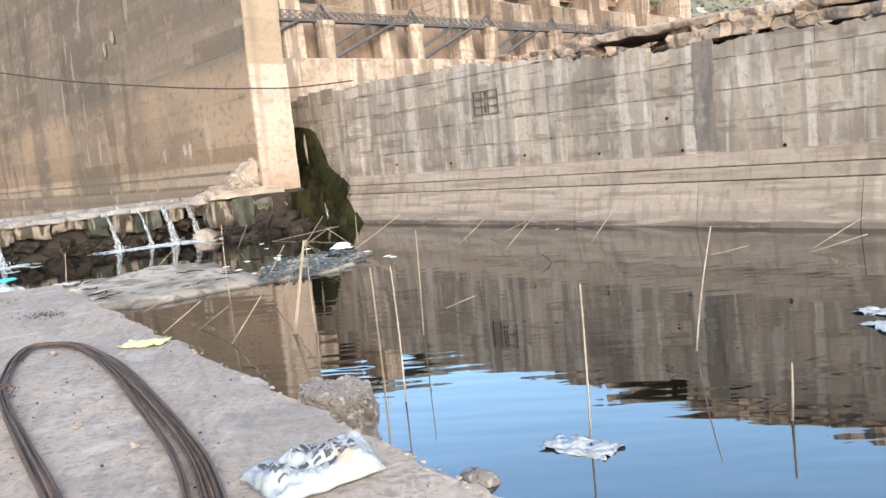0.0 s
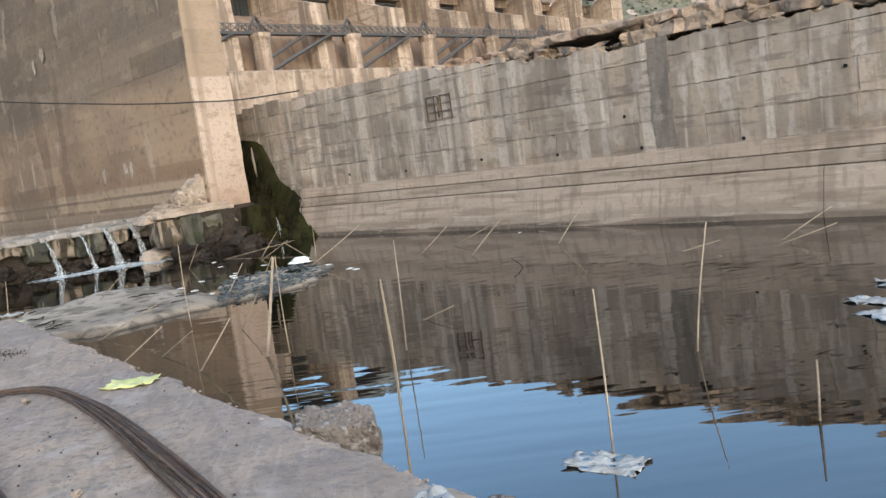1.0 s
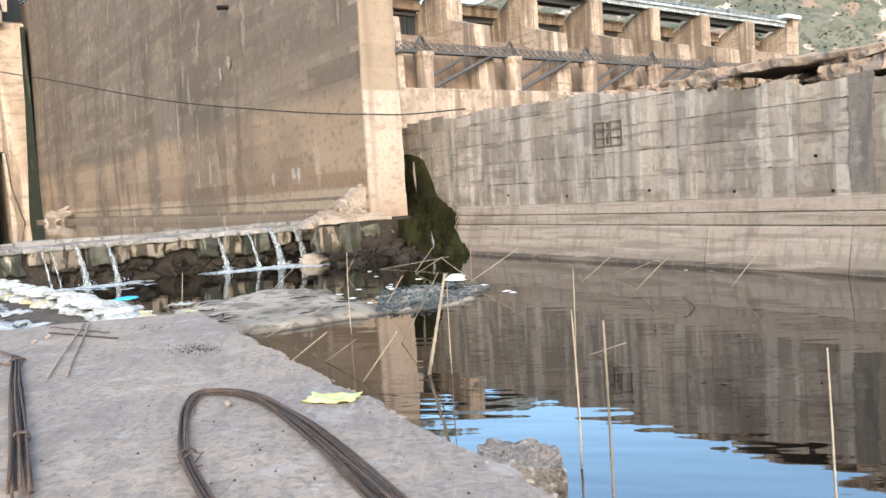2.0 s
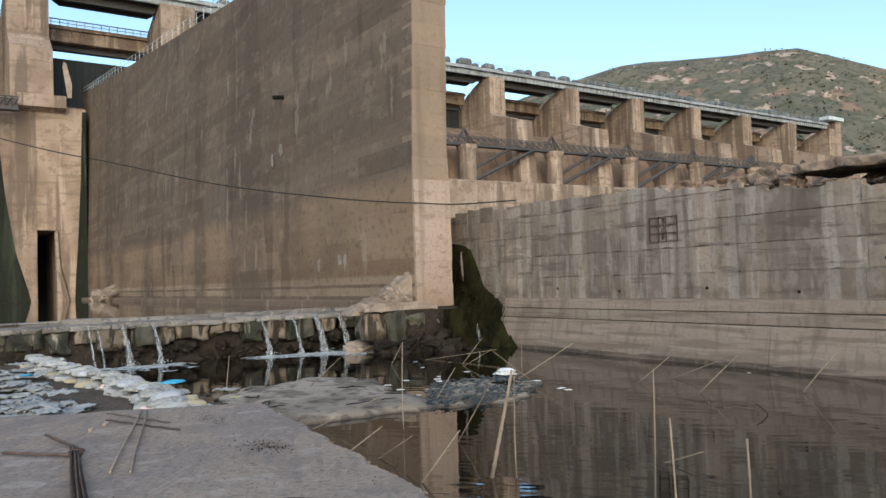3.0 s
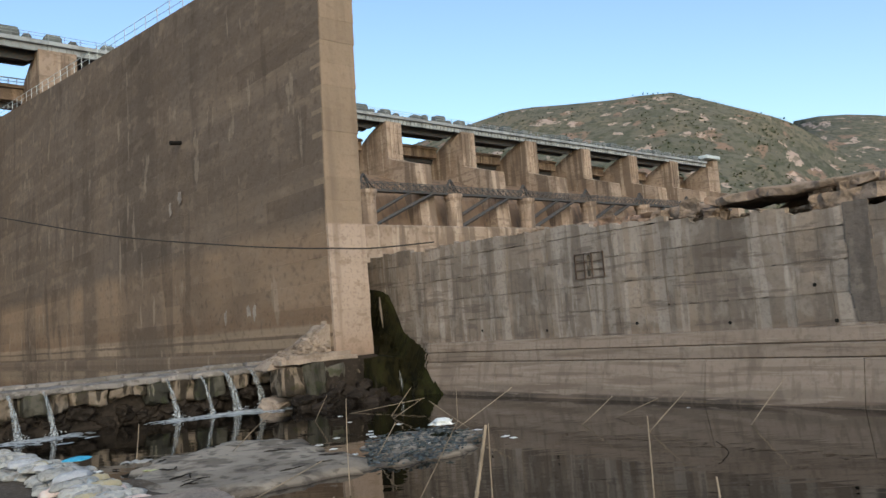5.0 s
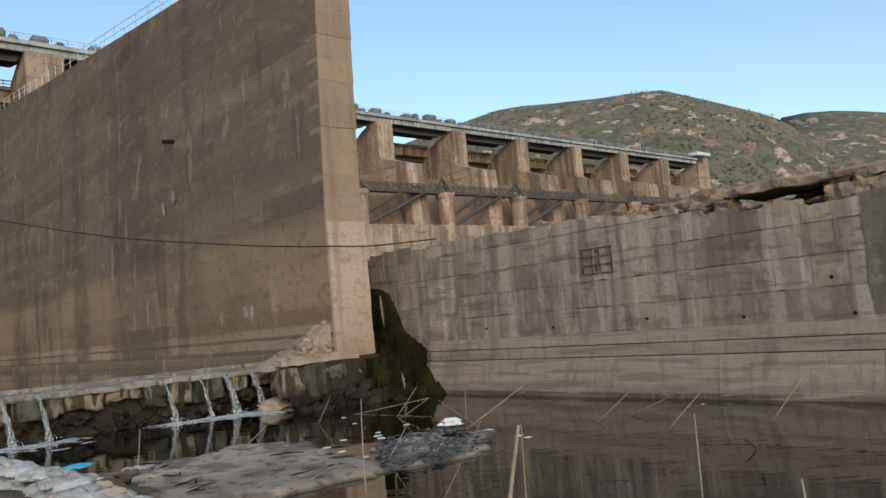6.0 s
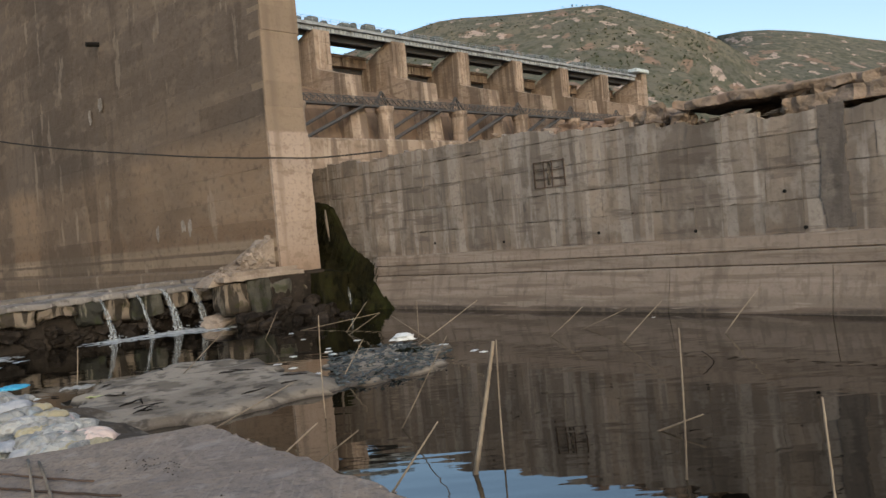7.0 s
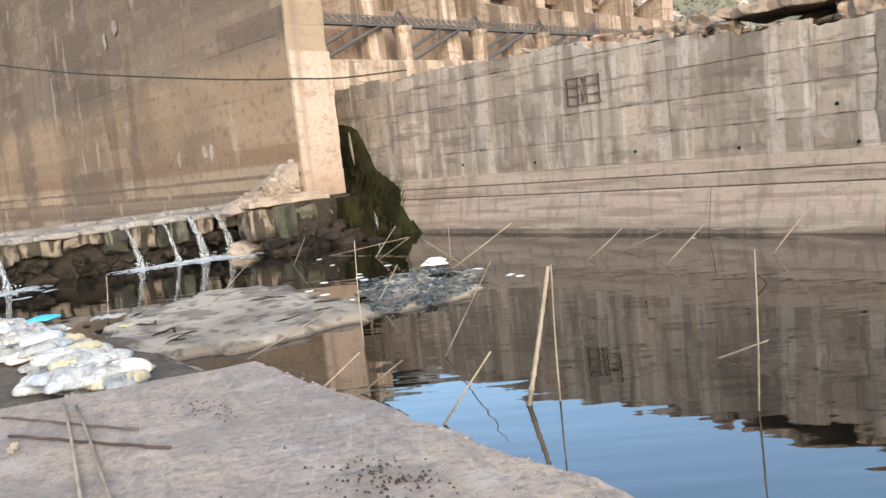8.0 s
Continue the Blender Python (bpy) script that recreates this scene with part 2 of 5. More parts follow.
M_ALGAE = surf("algae_rock", (0.05, 0.047, 0.02), [((0.7, 0.7, 0.4), 6, 0.5, 0.64, (0.085, 0.1, 0.03), 0.5), ((2.5, 2.5, 0.9), 6, 0.47, 0.6, (0.02, 0.022, 0.012), 0.85), ((1.5, 1.5, 0.15), 5, 0.6, 0.7, (0.13, 0.115, 0.085), 0.6)], bump=((2.0, 0.9), (9.0, 0.9)), rough=0.8, spec=0.04, tone=0.3)


M_SLIME = surf("dark_slime", (0.022, 0.024, 0.018), [((0.3, 0.3, 0.03), 6, 0.5, 0.62, (0.05, 0.055, 0.04), 0.7), ((1.0, 1.0, 0.08), 5, 0.58, 0.66, (0.1, 0.1, 0.08), 0.5)], bump=((0.5, 0.8), (2.0, 0.6)), rough=0.8, spec=0.05)


def ground_material():
    """Mud, silt and scrub: bare near the water, green and rocky on the hills."""
    return surf("ground_earth", (0.085, 0.066, 0.05), [
        ((0.3, 0.3, 0.3), 6, 0.45, 0.62, (0.11, 0.085, 0.064), 0.5), ((0.9, 0.9, 0.9), 7, 0.5, 0.6, (0.085, 0.066, 0.05), 0.65), ((2.4, 2.4, 2.4), 7, 0.53, 0.64, (0.05, 0.04, 0.032), 0.6), ((9.0, 9.0, 9.0), 6, 0.52, 0.7, (0.22, 0.19, 0.155), 0.35)],
        zbands=[(-1.68, -1.78, 0.06, (0.37, 0.31, 0.245), 0.9), (-1.88, -1.96, 0.05, (0.06, 0.05, 0.04), 0.92), (4.6, 8.5, 2.0, (0.14, 0.125, 0.06), 0.8), (12, 40, 8.0, (0.075, 0.08, 0.045), 0.9)], bump=((1.5, 0.4), (8.0, 0.5)), rough=0.95)


M_GROUND = ground_material()
# hill tones are raised so that distance haze sits in the colour
M_HILL = surf("hazy_scrub_hill", (0.135, 0.122, 0.09), [
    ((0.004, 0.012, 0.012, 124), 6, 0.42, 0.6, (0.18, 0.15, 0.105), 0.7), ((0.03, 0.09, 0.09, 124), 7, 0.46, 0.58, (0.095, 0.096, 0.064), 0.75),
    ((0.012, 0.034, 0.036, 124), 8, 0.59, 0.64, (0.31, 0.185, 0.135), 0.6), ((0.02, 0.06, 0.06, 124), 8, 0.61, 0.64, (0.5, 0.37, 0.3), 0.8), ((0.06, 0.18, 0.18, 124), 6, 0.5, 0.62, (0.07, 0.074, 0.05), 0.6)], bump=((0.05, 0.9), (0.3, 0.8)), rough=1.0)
M_WHITE_BAG = surf("woven_plastic", (0.36, 0.35, 0.33), [((2.5, 2.5, 2.5), 6, 0.46, 0.62, (0.27, 0.255, 0.235), 0.7), ((7.0, 7.0, 7.0), 6, 0.54, 0.66, (0.2, 0.175, 0.15), 0.6), ((4.0, 4.0, 4.0), 5, 0.6, 0.7, (0.3, 0.38, 0.45), 0.5)], rough=0.55, bump=((4.0, 0.8), (16.0, 0.6)), rand=0.22)
M_SACK = surf("printed_sack", (0.27, 0.27, 0.272), [((3.5, 3.5, 3.5), 4, 0.63, 0.68, (0.3, 0.22, 0.14), 0.7), ((9.0, 9.0, 9.0), 6, 0.48, 0.62, (0.24, 0.235, 0.225), 0.7), ((22.0, 22.0, 22.0), 6, 0.56, 0.66, (0.2, 0.19, 0.18), 0.5)], rough=0.55, bump=((9.0, 0.9), (40.0, 0.6)))
M_BLUE = surf("blue_plastic", (0.06, 0.33, 0.52), [((6.0, 6.0, 6.0), 5, 0.5, 0.7, (0.25, 0.5, 0.6), 0.5)], rough=0.45, bump=((7.0, 0.5),))
M_YELLOW = surf("yellow_plastic", (0.47, 0.46, 0.2), [((9.0, 9.0, 9.0), 5, 0.5, 0.68, (0.52, 0.51, 0.32), 0.6)], rough=0.45, bump=((14.0, 0.6),))
M_BAMBOO = surf("dry_bamboo", (0.26, 0.205, 0.15), [((5.0, 5.0, 1.2), 6, 0.45, 0.65, (0.16, 0.12, 0.085), 0.7)], rough=0.6, bump=((20.0, 0.3),), rand=0.3,
    zbands=[(-1.6, -1.95, 0.1, (0.1, 0.08, 0.06), 0.8)])
M_ROD = surf("rusty_steel_rod", (0.085, 0.06, 0.048), [((12.0, 12.0, 12.0), 6, 0.45, 0.65, (0.14, 0.085, 0.06), 0.7)], rough=0.7, metal=0.25, bump=((60.0, 0.4),), rand=0.25)
M_CABLE = surf("black_cable", (0.03, 0.026, 0.024), bump=(), rough=0.6)
M_BOULDER = surf("pale_boulder", (0.17, 0.14, 0.12), [((3.0, 3.0, 3.0), 6, 0.46, 0.62, (0.1, 0.08, 0.068), 0.8), ((11.0, 11.0, 11.0), 7, 0.54, 0.66, (0.34, 0.31, 0.28), 0.6), ((30.0, 30.0, 30.0), 6, 0.56, 0.64, (0.06, 0.05, 0.042), 0.7)], bump=((4.0, 1.0), (14.0, 0.9)))
M_FOAM = surf("white_water", (0.56, 0.575, 0.585), [((3.0, 3.0, 3.0), 6, 0.42, 0.6, (0.25, 0.26, 0.265), 0.8)], rough=0.5, bump=((8.0, 0.8),))
M_TRASH = surf("soaked_litter", (0.075, 0.082, 0.085), [((2.5, 2.5, 2.5), 6, 0.45, 0.62, (0.05, 0.06, 0.06), 0.8), ((7.0, 7.0, 7.0), 6, 0.58, 0.68, (0.25, 0.28, 0.3), 0.5)], bump=((4.0, 0.8), (14.0, 0.8)), rand=0.2)


def water_material(name, body, ripple, size):
    """Still, murky water: a dark body under a mirror-like skin with faint ripples."""
    m = bpy.data.materials.new(name)
    m.use_nodes = True
    nt = m.node_tree
    p = nt.nodes["Principled BSDF"]
    p.inputs["Base Color"].default_value = (*body, 1)
    p.inputs["Roughness"].default_value = 0.02
    p.inputs["IOR"].default_value = 2.1
    geo = nt.nodes.new("ShaderNodeNewGeometry")
    last = None
    for along, across, k, deep in ((size, size * 0.22, ripple, 0.03), (size * 3.0, size * 0.6, ripple * 0.35, 0.009), (size * 0.35, size * 0.12, ripple * 0.5, 0.06)):
        mp = nt.nodes.new("ShaderNodeMapping")
        mp.vector_type = "TEXTURE"
        mp.inputs["Rotation"].default_value = (0, 0, radians(134))
        mp.inputs["Scale"].default_value = (1 / along, 1 / across, 1.0)
        nz = nt.nodes.new("ShaderNodeTexNoise")
        nz.inputs["Detail"].default_value, nz.inputs["Scale"].default_value = 1.0, 1.0
        b = nt.nodes.new("ShaderNodeBump")
        b.inputs["Strength"].default_value, b.inputs["Distance"].default_value = k, deep
        nt.links.new(geo.outputs["Position"], mp.inputs["Vector"])
        nt.links.new(mp.outputs[0], nz.inputs["Vector"])
        nt.links.new(nz.outputs["Fac"], b.inputs["Height"])
        if last:
            nt.links.new(last, b.inputs["Normal"])
        last = b.outputs[0]
    nt.links.new(last, p.inputs["Normal"])
    return m


M_WATER = water_material("pool_water", (0.006, 0.005, 0.0035), 0.2, 2.0)
M_CHANNEL = water_material("upper_pool_water", (0.03, 0.027, 0.02), 0.1, 2.0)


# ---- builders ----
def mesh_of(name, bm, mat, smooth=False):
    me = bpy.data.meshes.new(name)
    bm.normal_update()
    for f in bm.faces:
        f.smooth = smooth
    bm.to_mesh(me)
    bm.free()
    me.materials.append(mat)
    return me


def part(name, bm, material, parent=None, label="", smooth=False):
    """One mesh object, under a thing or a part where a parent is given."""
    ob = new(name, bm if isinstance(bm, bpy.types.Mesh) else mesh_of(name, bm, material, smooth))
    if parent:
        ob.parent = parent
    return tagged(ob, label)


def thing(name, label, category, group="", kind="", at=(0, 0, 0), turn=0):
    ob = tagged(new(name), label, category, group, kind)
    ob.matrix_world = pose(*at, 0, 0, turn)
    ob.empty_display_size = 0.2
    return ob


def add_box(bm, lo, hi, bevel=0.0, m=None):
    made = bmesh.ops.create_cube(bm, size=1.0)["verts"]
    for v in made:
        v.co = Vector([lo[i] + (v.co[i] + 0.5) * (hi[i] - lo[i]) for i in range(3)])
    if bevel:
        edges = list({e for v in made for e in v.link_edges})
        made = [v for v in bmesh.ops.bevel(bm, geom=edges, offset=bevel, segments=1, affect="EDGES")["verts"]]
    if m:
        for v in made:
            v.co = m @ v.co
    return made


def box(lo, hi, bevel=0.0):
    bm = bmesh.new()
    add_box(bm, lo, hi, bevel)
    return bm


def add_tube(bm, points, radii, sides=7):
    """A tube along points, with a radius at each."""
    pts = [Vector(p) for p in points]
    rings = []
    for i, p in enumerate(pts):
        d = (pts[min(i + 1, len(pts) - 1)] - pts[max(i - 1, 0)]).normalized()
        a = d.cross(Vector((0, 0, 1)) if abs(d.z) < 0.9 else Vector((1, 0, 0))).normalized()
        b = d.cross(a)
        r = radii[i] if isinstance(radii, (list, tuple)) else radii
        rings.append([bm.verts.new(p + r * (a * math.cos(2 * math.pi * k / sides) + b * math.sin(2 * math.pi * k / sides))) for k in range(sides)])
    for u, v in zip(rings, rings[1:]):
        for k in range(sides):
            bm.faces.new((u[k], u[(k + 1) % sides], v[(k + 1) % sides], v[k]))
    bm.faces.new(rings[0][::-1])
    bm.faces.new(rings[-1])


def tube(points, radii, sides=7):
    bm = bmesh.new()
    add_tube(bm, points, radii, sides)
    return bm


def rough_box(lo, hi, amp, cuts, seed):
    """A block broken and worn all over."""
    bm = box(lo, hi)
    bmesh.ops.subdivide_edges(bm, edges=bm.edges[:], cuts=cuts, use_grid_fill=True)
    mid = (Vector(lo) + Vector(hi)) / 2
    half = (Vector(hi) - Vector(lo)) / 2
    for v in bm.verts:
        q = v.co + Vector((seed, seed * 0.37, 0))
        d = v.co - mid
        round_ = 1 - 0.04 * (abs(d.x / half.x) ** 4 + abs(d.y / half.y) ** 4 + abs(d.z / half.z) ** 4 - 1)
        v.co = mid + d * round_ + amp * Vector((noise.noise(q * 1.1) + 0.5 * noise.noise(q * 3), noise.noise(q * 1.3 + Vector((9, 0, 0))), noise.noise(q * 1.2 + Vector((0, 9, 0))) + 0.4 * noise.noise(q * 3.3)))
    return bm


def prism(outline, axis, lo, hi):
    """An outline of pairs, drawn out along the named axis."""
    def place(a, b, c):
        return {"x": (c, a, b), "y": (a, c, b), "z": (a, b, c)}[axis]
    bm = bmesh.new()
    u = [bm.verts.new(place(a, b, lo)) for a, b in outline]
    v = [bm.verts.new(place(a, b, hi)) for a, b in outline]
    n = len(outline)
    for i in range(n):
        bm.faces.new((u[i], u[(i + 1) % n], v[(i + 1) % n], v[i]))
    bm.faces.new(u[::-1])
    bm.faces.new(v)
    bmesh.ops.recalc_face_normals(bm, faces=bm.faces)
    return bm


def lumpy(size, seed, rough=0.25, detail=3, flat=0.0):
    """A broken stone of that size, with an uneven, partly angular surface."""
    bm = bmesh.new()
    bmesh.ops.create_icosphere(bm, subdivisions=detail, radius=1.0)
    off = Vector((seed * 7.31, seed * 3.17, seed * 1.93))
    for v in bm.verts:
        c = v.co.normalized()
        q = Vector([math.copysign(abs(k) ** 0.6, k) for k in c])
        k = 1 + rough * 1.6 * noise.noise(c * 1.3 + off) + rough * 0.7 * noise.noise(c * 3.4 + off) + rough * 0.3 * noise.noise(c * 9 + off)
        w = q * k * 0.6
        if flat and w.z < -flat:
            w.z = -flat
        v.co = Vector((w.x * size[0], w.y * size[1], w.z * size[2]))
    return bm


WATER_Z = -1.97


def fall_material():
    """Thin falling water: white streaks with gaps between them."""
    m = surf("falling_water", (0.42, 0.44, 0.455), rough=0.3, bump=((9.0, 0.5),))
    nt = m.node_tree
    geo, mp, nz, r = (nt.nodes.new(k) for k in ("ShaderNodeNewGeometry", "ShaderNodeMapping", "ShaderNodeTexNoise", "ShaderNodeMapRange"))
    mp.inputs["Scale"].default_value = (14, 14, 1.6)
    nz.inputs["Scale"].default_value, nz.inputs["Detail"].default_value = 1.0, 4
    r.inputs["From Min"].default_value, r.inputs["From Max"].default_value = 0.38, 0.6
    r.inputs["To Min"].default_value, r.inputs["To Max"].default_value = 0.0, 0.46
    nt.links.new(geo.outputs["Position"], mp.inputs["Vector"])
    nt.links.new(mp.outputs[0], nz.inputs["Vector"])
    nt.links.new(nz.outputs["Fac"], r.inputs["Value"])
    nt.links.new(r.outputs[0], nt.nodes["Principled BSDF"].inputs["Alpha"])
    return m


M_FALL = fall_material()
M_STAIN = surf("damp_stain", (0.17, 0.15, 0.13), [((2.3, 2.3, 0.3), 5, 0.5, 0.62, (0.1, 0.09, 0.08), 0.7), ((1.5, 1.5, 1.5), 6, 0.55, 0.66, (0.25, 0.225, 0.19), 0.6), (GRAIN, 7, 0.5, 0.7, (0.1, 0.09, 0.075), 0.5)], bump=((1.4, 0.45), (10.0, 0.5)), tone=0.8)
M_SCOUR = surf("scoured_concrete", (0.4, 0.36, 0.31), [((1.2, 1.2, 1.2), 6, 0.45, 0.6, (0.27, 0.24, 0.2), 0.8), ((6.0, 6.0, 6.0), 6, 0.5, 0.66, (0.2, 0.175, 0.15), 0.5)], bump=((2.5, 0.6), (10.0, 0.6)), tone=0.75)
M_CLEAN = surf("clean_white_plastic", (0.68, 0.68, 0.67), [((5.0, 5.0, 5.0), 5, 0.5, 0.66, (0.5, 0.5, 0.49), 0.6)], rough=0.5, bump=((8.0, 0.6),))


# ---- ground: one sheet from the river bed to the hills ----
def inside(poly, x, y):
    """Signed distance to a polygon's edge, positive inside, for arrays of places."""
    d = np.full(x.shape, 1e9)
    odd = np.zeros(x.shape, bool)
    for (ax, ay), (bx, by) in zip(poly, poly[1:] + poly[:1]):
        ex, ey = bx - ax, by - ay
        t = np.clip(((x - ax) * ex + (y - ay) * ey) / (ex * ex + ey * ey), 0, 1)
        d = np.minimum(d, np.hypot(x - ax - t * ex, y - ay - t * ey))
        if ay != by:
            odd ^= ((ay > y) != (by > y)) & (x < ex * (y - ay) / ey + ax)
    return np.where(odd, d, -d)


def ease(v, a, b):
    t = np.clip((v - a) / (b - a), 0, 1)
    return t * t * (3 - 2 * t)


SANDBAR = [(-27.0, 8.0), (-28.7, 9.4), (-29.4, 11.4), (-28.6, 12.9), (-27.0, 13.3), (-24.2, 12.8), (-22.8, 12.7), (-21.1, 12.1), (-20.9, 10.6), (-20.9, 9.5), (-21.3, 8.3), (-21.8, 7.1), (-22.3, 6.6), (-24.5, 6.7)]
LITTER_BAR = [(-24.5, 14.0), (-25.4, 15.0), (-25.2, 16.3), (-24.5, 17.7), (-23.1, 17.4), (-21.9, 16.6), (-20.7, 14.8), (-20.4, 13.0), (-20.8, 12.1), (-21.4, 11.8)]
MUD_FLAT = [(-12.0, -40.0), (-12.0, 3.6), (-15.0, 5.0), (-21.0, 6.9), (-24.5, 6.7), (-30.0, 5.6), (-38.0, 4.6), (-44.0, 4.0), (-44.0, -40.0)]


def heights(x, y):
    w1 = np.array([noise.noise((a * 0.9, b * 0.9, 3.0)) for a, b in zip(x.ravel(), y.ravel())]).reshape(x.shape)
    w2 = np.array([noise.noise((a * 3.1, b * 3.1, 9.0)) for a, b in zip(x.ravel(), y.ravel())]).reshape(x.shape)
    near = (np.hypot(x + 20, y - 8) < 90)
    z = np.full(x.shape, -3.0)
    for poly, top, soft in ((SANDBAR, -1.8, 1.0), (LITTER_BAR, -1.9, 0.9), (MUD_FLAT, -1.55, 1.6)):
        s = inside(poly, x, y) + 0.6 * w1 + 0.4 * w2
        z = np.maximum(z, -3.0 + (top + 3.0 + 0.06 * w1 + 0.05 * w2) * ease(s, -soft, 0.25))
    bank = 4.2 + 0.045 * np.maximum(0, -15 - np.maximum(x, -40)) + 0.035 * np.clip(y - 28, 0, 60) + 0.5 * w1 * ease(y, 29, 34)
    z = np.where(y > 27.0, np.maximum(z, bank), z)
    far = np.hypot(x + 20, y - 8)
    z = np.where((y <= 27.0) & (far > 60) & (x > -40), np.maximum(z, -3 + 5 * ease(far, 60, 140)), z)
    # hills behind the dam: the ridge rises to these angles, seen from the slab
    ang = np.degrees(np.arctan2(y - 1, x + 4))
    rise = np.interp(ang, (60, 85, 104, 109.4, 112.5, 114.6, 115.6, 118.4, 120.5, 121.8, 123.2, 124.8, 127.1, 129.4, 132, 134.2, 136, 145, 160), (5, 7.5, 9.0, 10.8, 11.5, 11.5, 11.65, 12.9, 13.85, 14.35, 14.65, 14.75, 14.45, 14.65, 14.8, 14.75, 14.3, 12, 3))
    w3 = np.array([noise.fractal((a * 0.006, b * 0.006, 1.0), 1.0, 2.0, 5) for a, b in zip(x.ravel(), y.ravel())]).reshape(x.shape)
    ridge = np.where(ang < 115, 1500, 950)
    out = np.hypot(x + 4, y - 1)
    hill = np.tan(np.radians(rise - 0.35)) * np.minimum(out, ridge) * ease(out, 150, ridge) ** 0.8 * (1 - 0.5 * ease(out, ridge * 1.05, ridge * 2))
    return z + np.where(y > 27, hill + ease(out, 250, 600) * 3 * w3, 0)


def spread(lo, hi, fine_lo, fine_hi, step, grow):
    mid = list(np.arange(fine_lo, fine_hi, step))
    up, v, s = [], fine_hi, step
    while v < hi:
        up.append(v)
        s = min(s * grow, 45.0)
        v += s
    down, v, s = [], fine_lo - step, step
    while v > lo:
        down.append(v)
        s = min(s * grow, 45.0)
        v -= s
    return np.array(down[::-1] + mid + up)


gx = spread(-2400, 1800, -46, -10, 0.36, 1.22)
gy = spread(-900, 2600, 1, 18, 0.36, 1.22)
gy = np.sort(np.append(gy, [26.99, 27.01]))
GX, GY = np.meshgrid(gx, gy)
GZ = heights(GX, GY)
nx, ny = len(gx), len(gy)
verts = np.stack([GX, GY, GZ], -1).reshape(-1, 3)
ii = np.arange(ny - 1)[:, None] * nx + np.arange(nx - 1)[None, :]
faces = np.stack([ii, ii + 1, ii + nx + 1, ii + nx], -1).reshape(-1, 4)
gm = bpy.data.meshes.new("ground")
gm.from_pydata(verts.tolist(), [], faces.tolist())
gm.materials.append(M_GROUND)
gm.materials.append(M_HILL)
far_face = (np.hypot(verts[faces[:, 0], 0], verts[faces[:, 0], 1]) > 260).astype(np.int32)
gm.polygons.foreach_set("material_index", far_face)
gm.polygons.foreach_set("use_smooth", np.ones(len(faces), bool))
tagged(new("ground", gm), "bare silt and mud, rising to scrub hills", "ground", kind="structure")

bm = bmesh.new()
bmesh.ops.create_grid(bm, x_segments=1, y_segments=1, size=1)
for v in bm.verts:
    v.co = Vector((-41.9 if v.co.x < 0 else 70, -30 if v.co.y < 0 else 26.0, WATER_Z))
tagged(part("water", bm, M_WATER), "still murky brown pool mirroring walls and sky", "water", kind="structure")
bm = bmesh.new()
bmesh.ops.create_grid(bm, x_segments=1, y_segments=1, size=1)
for v in bm.verts:
    v.co = Vector((-170 if v.co.x < 0 else -44.2, -60 if v.co.y < 0 else 21.9, 0.12))
tagged(part("upper_water", bm, M_CHANNEL), "shallow dark water held behind the weir", "water", kind="structure")


# ---- divider wall: tall training wall in lifts, with a railing on its falling top ----
DIV_Y, DIV_END = 21.515, -37.9


def divider_top(x):
    return 23.0 + 0.124 * (-38.0 - x) + 0.0003 * max(0.0, -90.0 - x) ** 1.4


divider = thing("divider_wall", "tall streaked concrete divider wall beside the weir", "wall", kind="structure")
LIFT = 1.25


def lean(z):
    return 0.035 * max(0.0, z - 7.0)


bm = bmesh.new()
xs = [DIV_END - 0.3 - 5 * i for i in range(25)]
core = [(DIV_END - 0.3, -2.6)] + [(x, divider_top(x) - 0.05) for x in xs] + [(xs[-1], -2.6)]
core_bm = prism(core, "y", DIV_Y + 0.7, DIV_Y + 2.1)
part("core", core_bm, M_DIVIDER, divider)
for i in range(33):
    z0, z1 = 0.35 + LIFT * i, 0.35 + LIFT * (i + 1) - (0.006 if i < 5 else 0.018)
    # the lift runs from the pier end, or from where the sloping top starts it, to the dam
    reach = max(0.0, (z1 - 23.0) / 0.124)
    x1 = DIV_END - 0.16 if reach <= 0 else DIV_END - reach
    while x1 > -152:
        x0 = x1 - random.uniform(6.0, 15.0)
        x0 = -158 if x0 < -150 else x0
        dy = lean(z0) + random.uniform(0, 0.014)
        part("concrete_lift", box((x0, DIV_Y + dy, z0), (x1 - 0.012, DIV_Y + 0.6 + dy, z1), 0.008), M_DIVIDER, divider)
        x1 = x0
top_bm = prism([(DIV_END - 0.2, divider_top(DIV_END) - 1.4), (DIV_END - 0.2, divider_top(DIV_END))] + [(x, divider_top(x)) for x in xs] + [(x, divider_top(x) - 1.6) for x in xs[::-1]], "y", DIV_Y + 0.62, DIV_Y + 2.6)
for v in top_bm.verts:
    if v.co.y < DIV_Y + 1:
        v.co.y = DIV_Y + lean(v.co.z) - 0.004
part("coping", top_bm, M_DIVIDER, divider)
part("plinth", box((-157, DIV_Y - 1.1, -2.6), (DIV_END - 0.9, DIV_Y + 0.5, 0.55), 0.08), M_DIVIDER, divider, "pale concrete plinth")
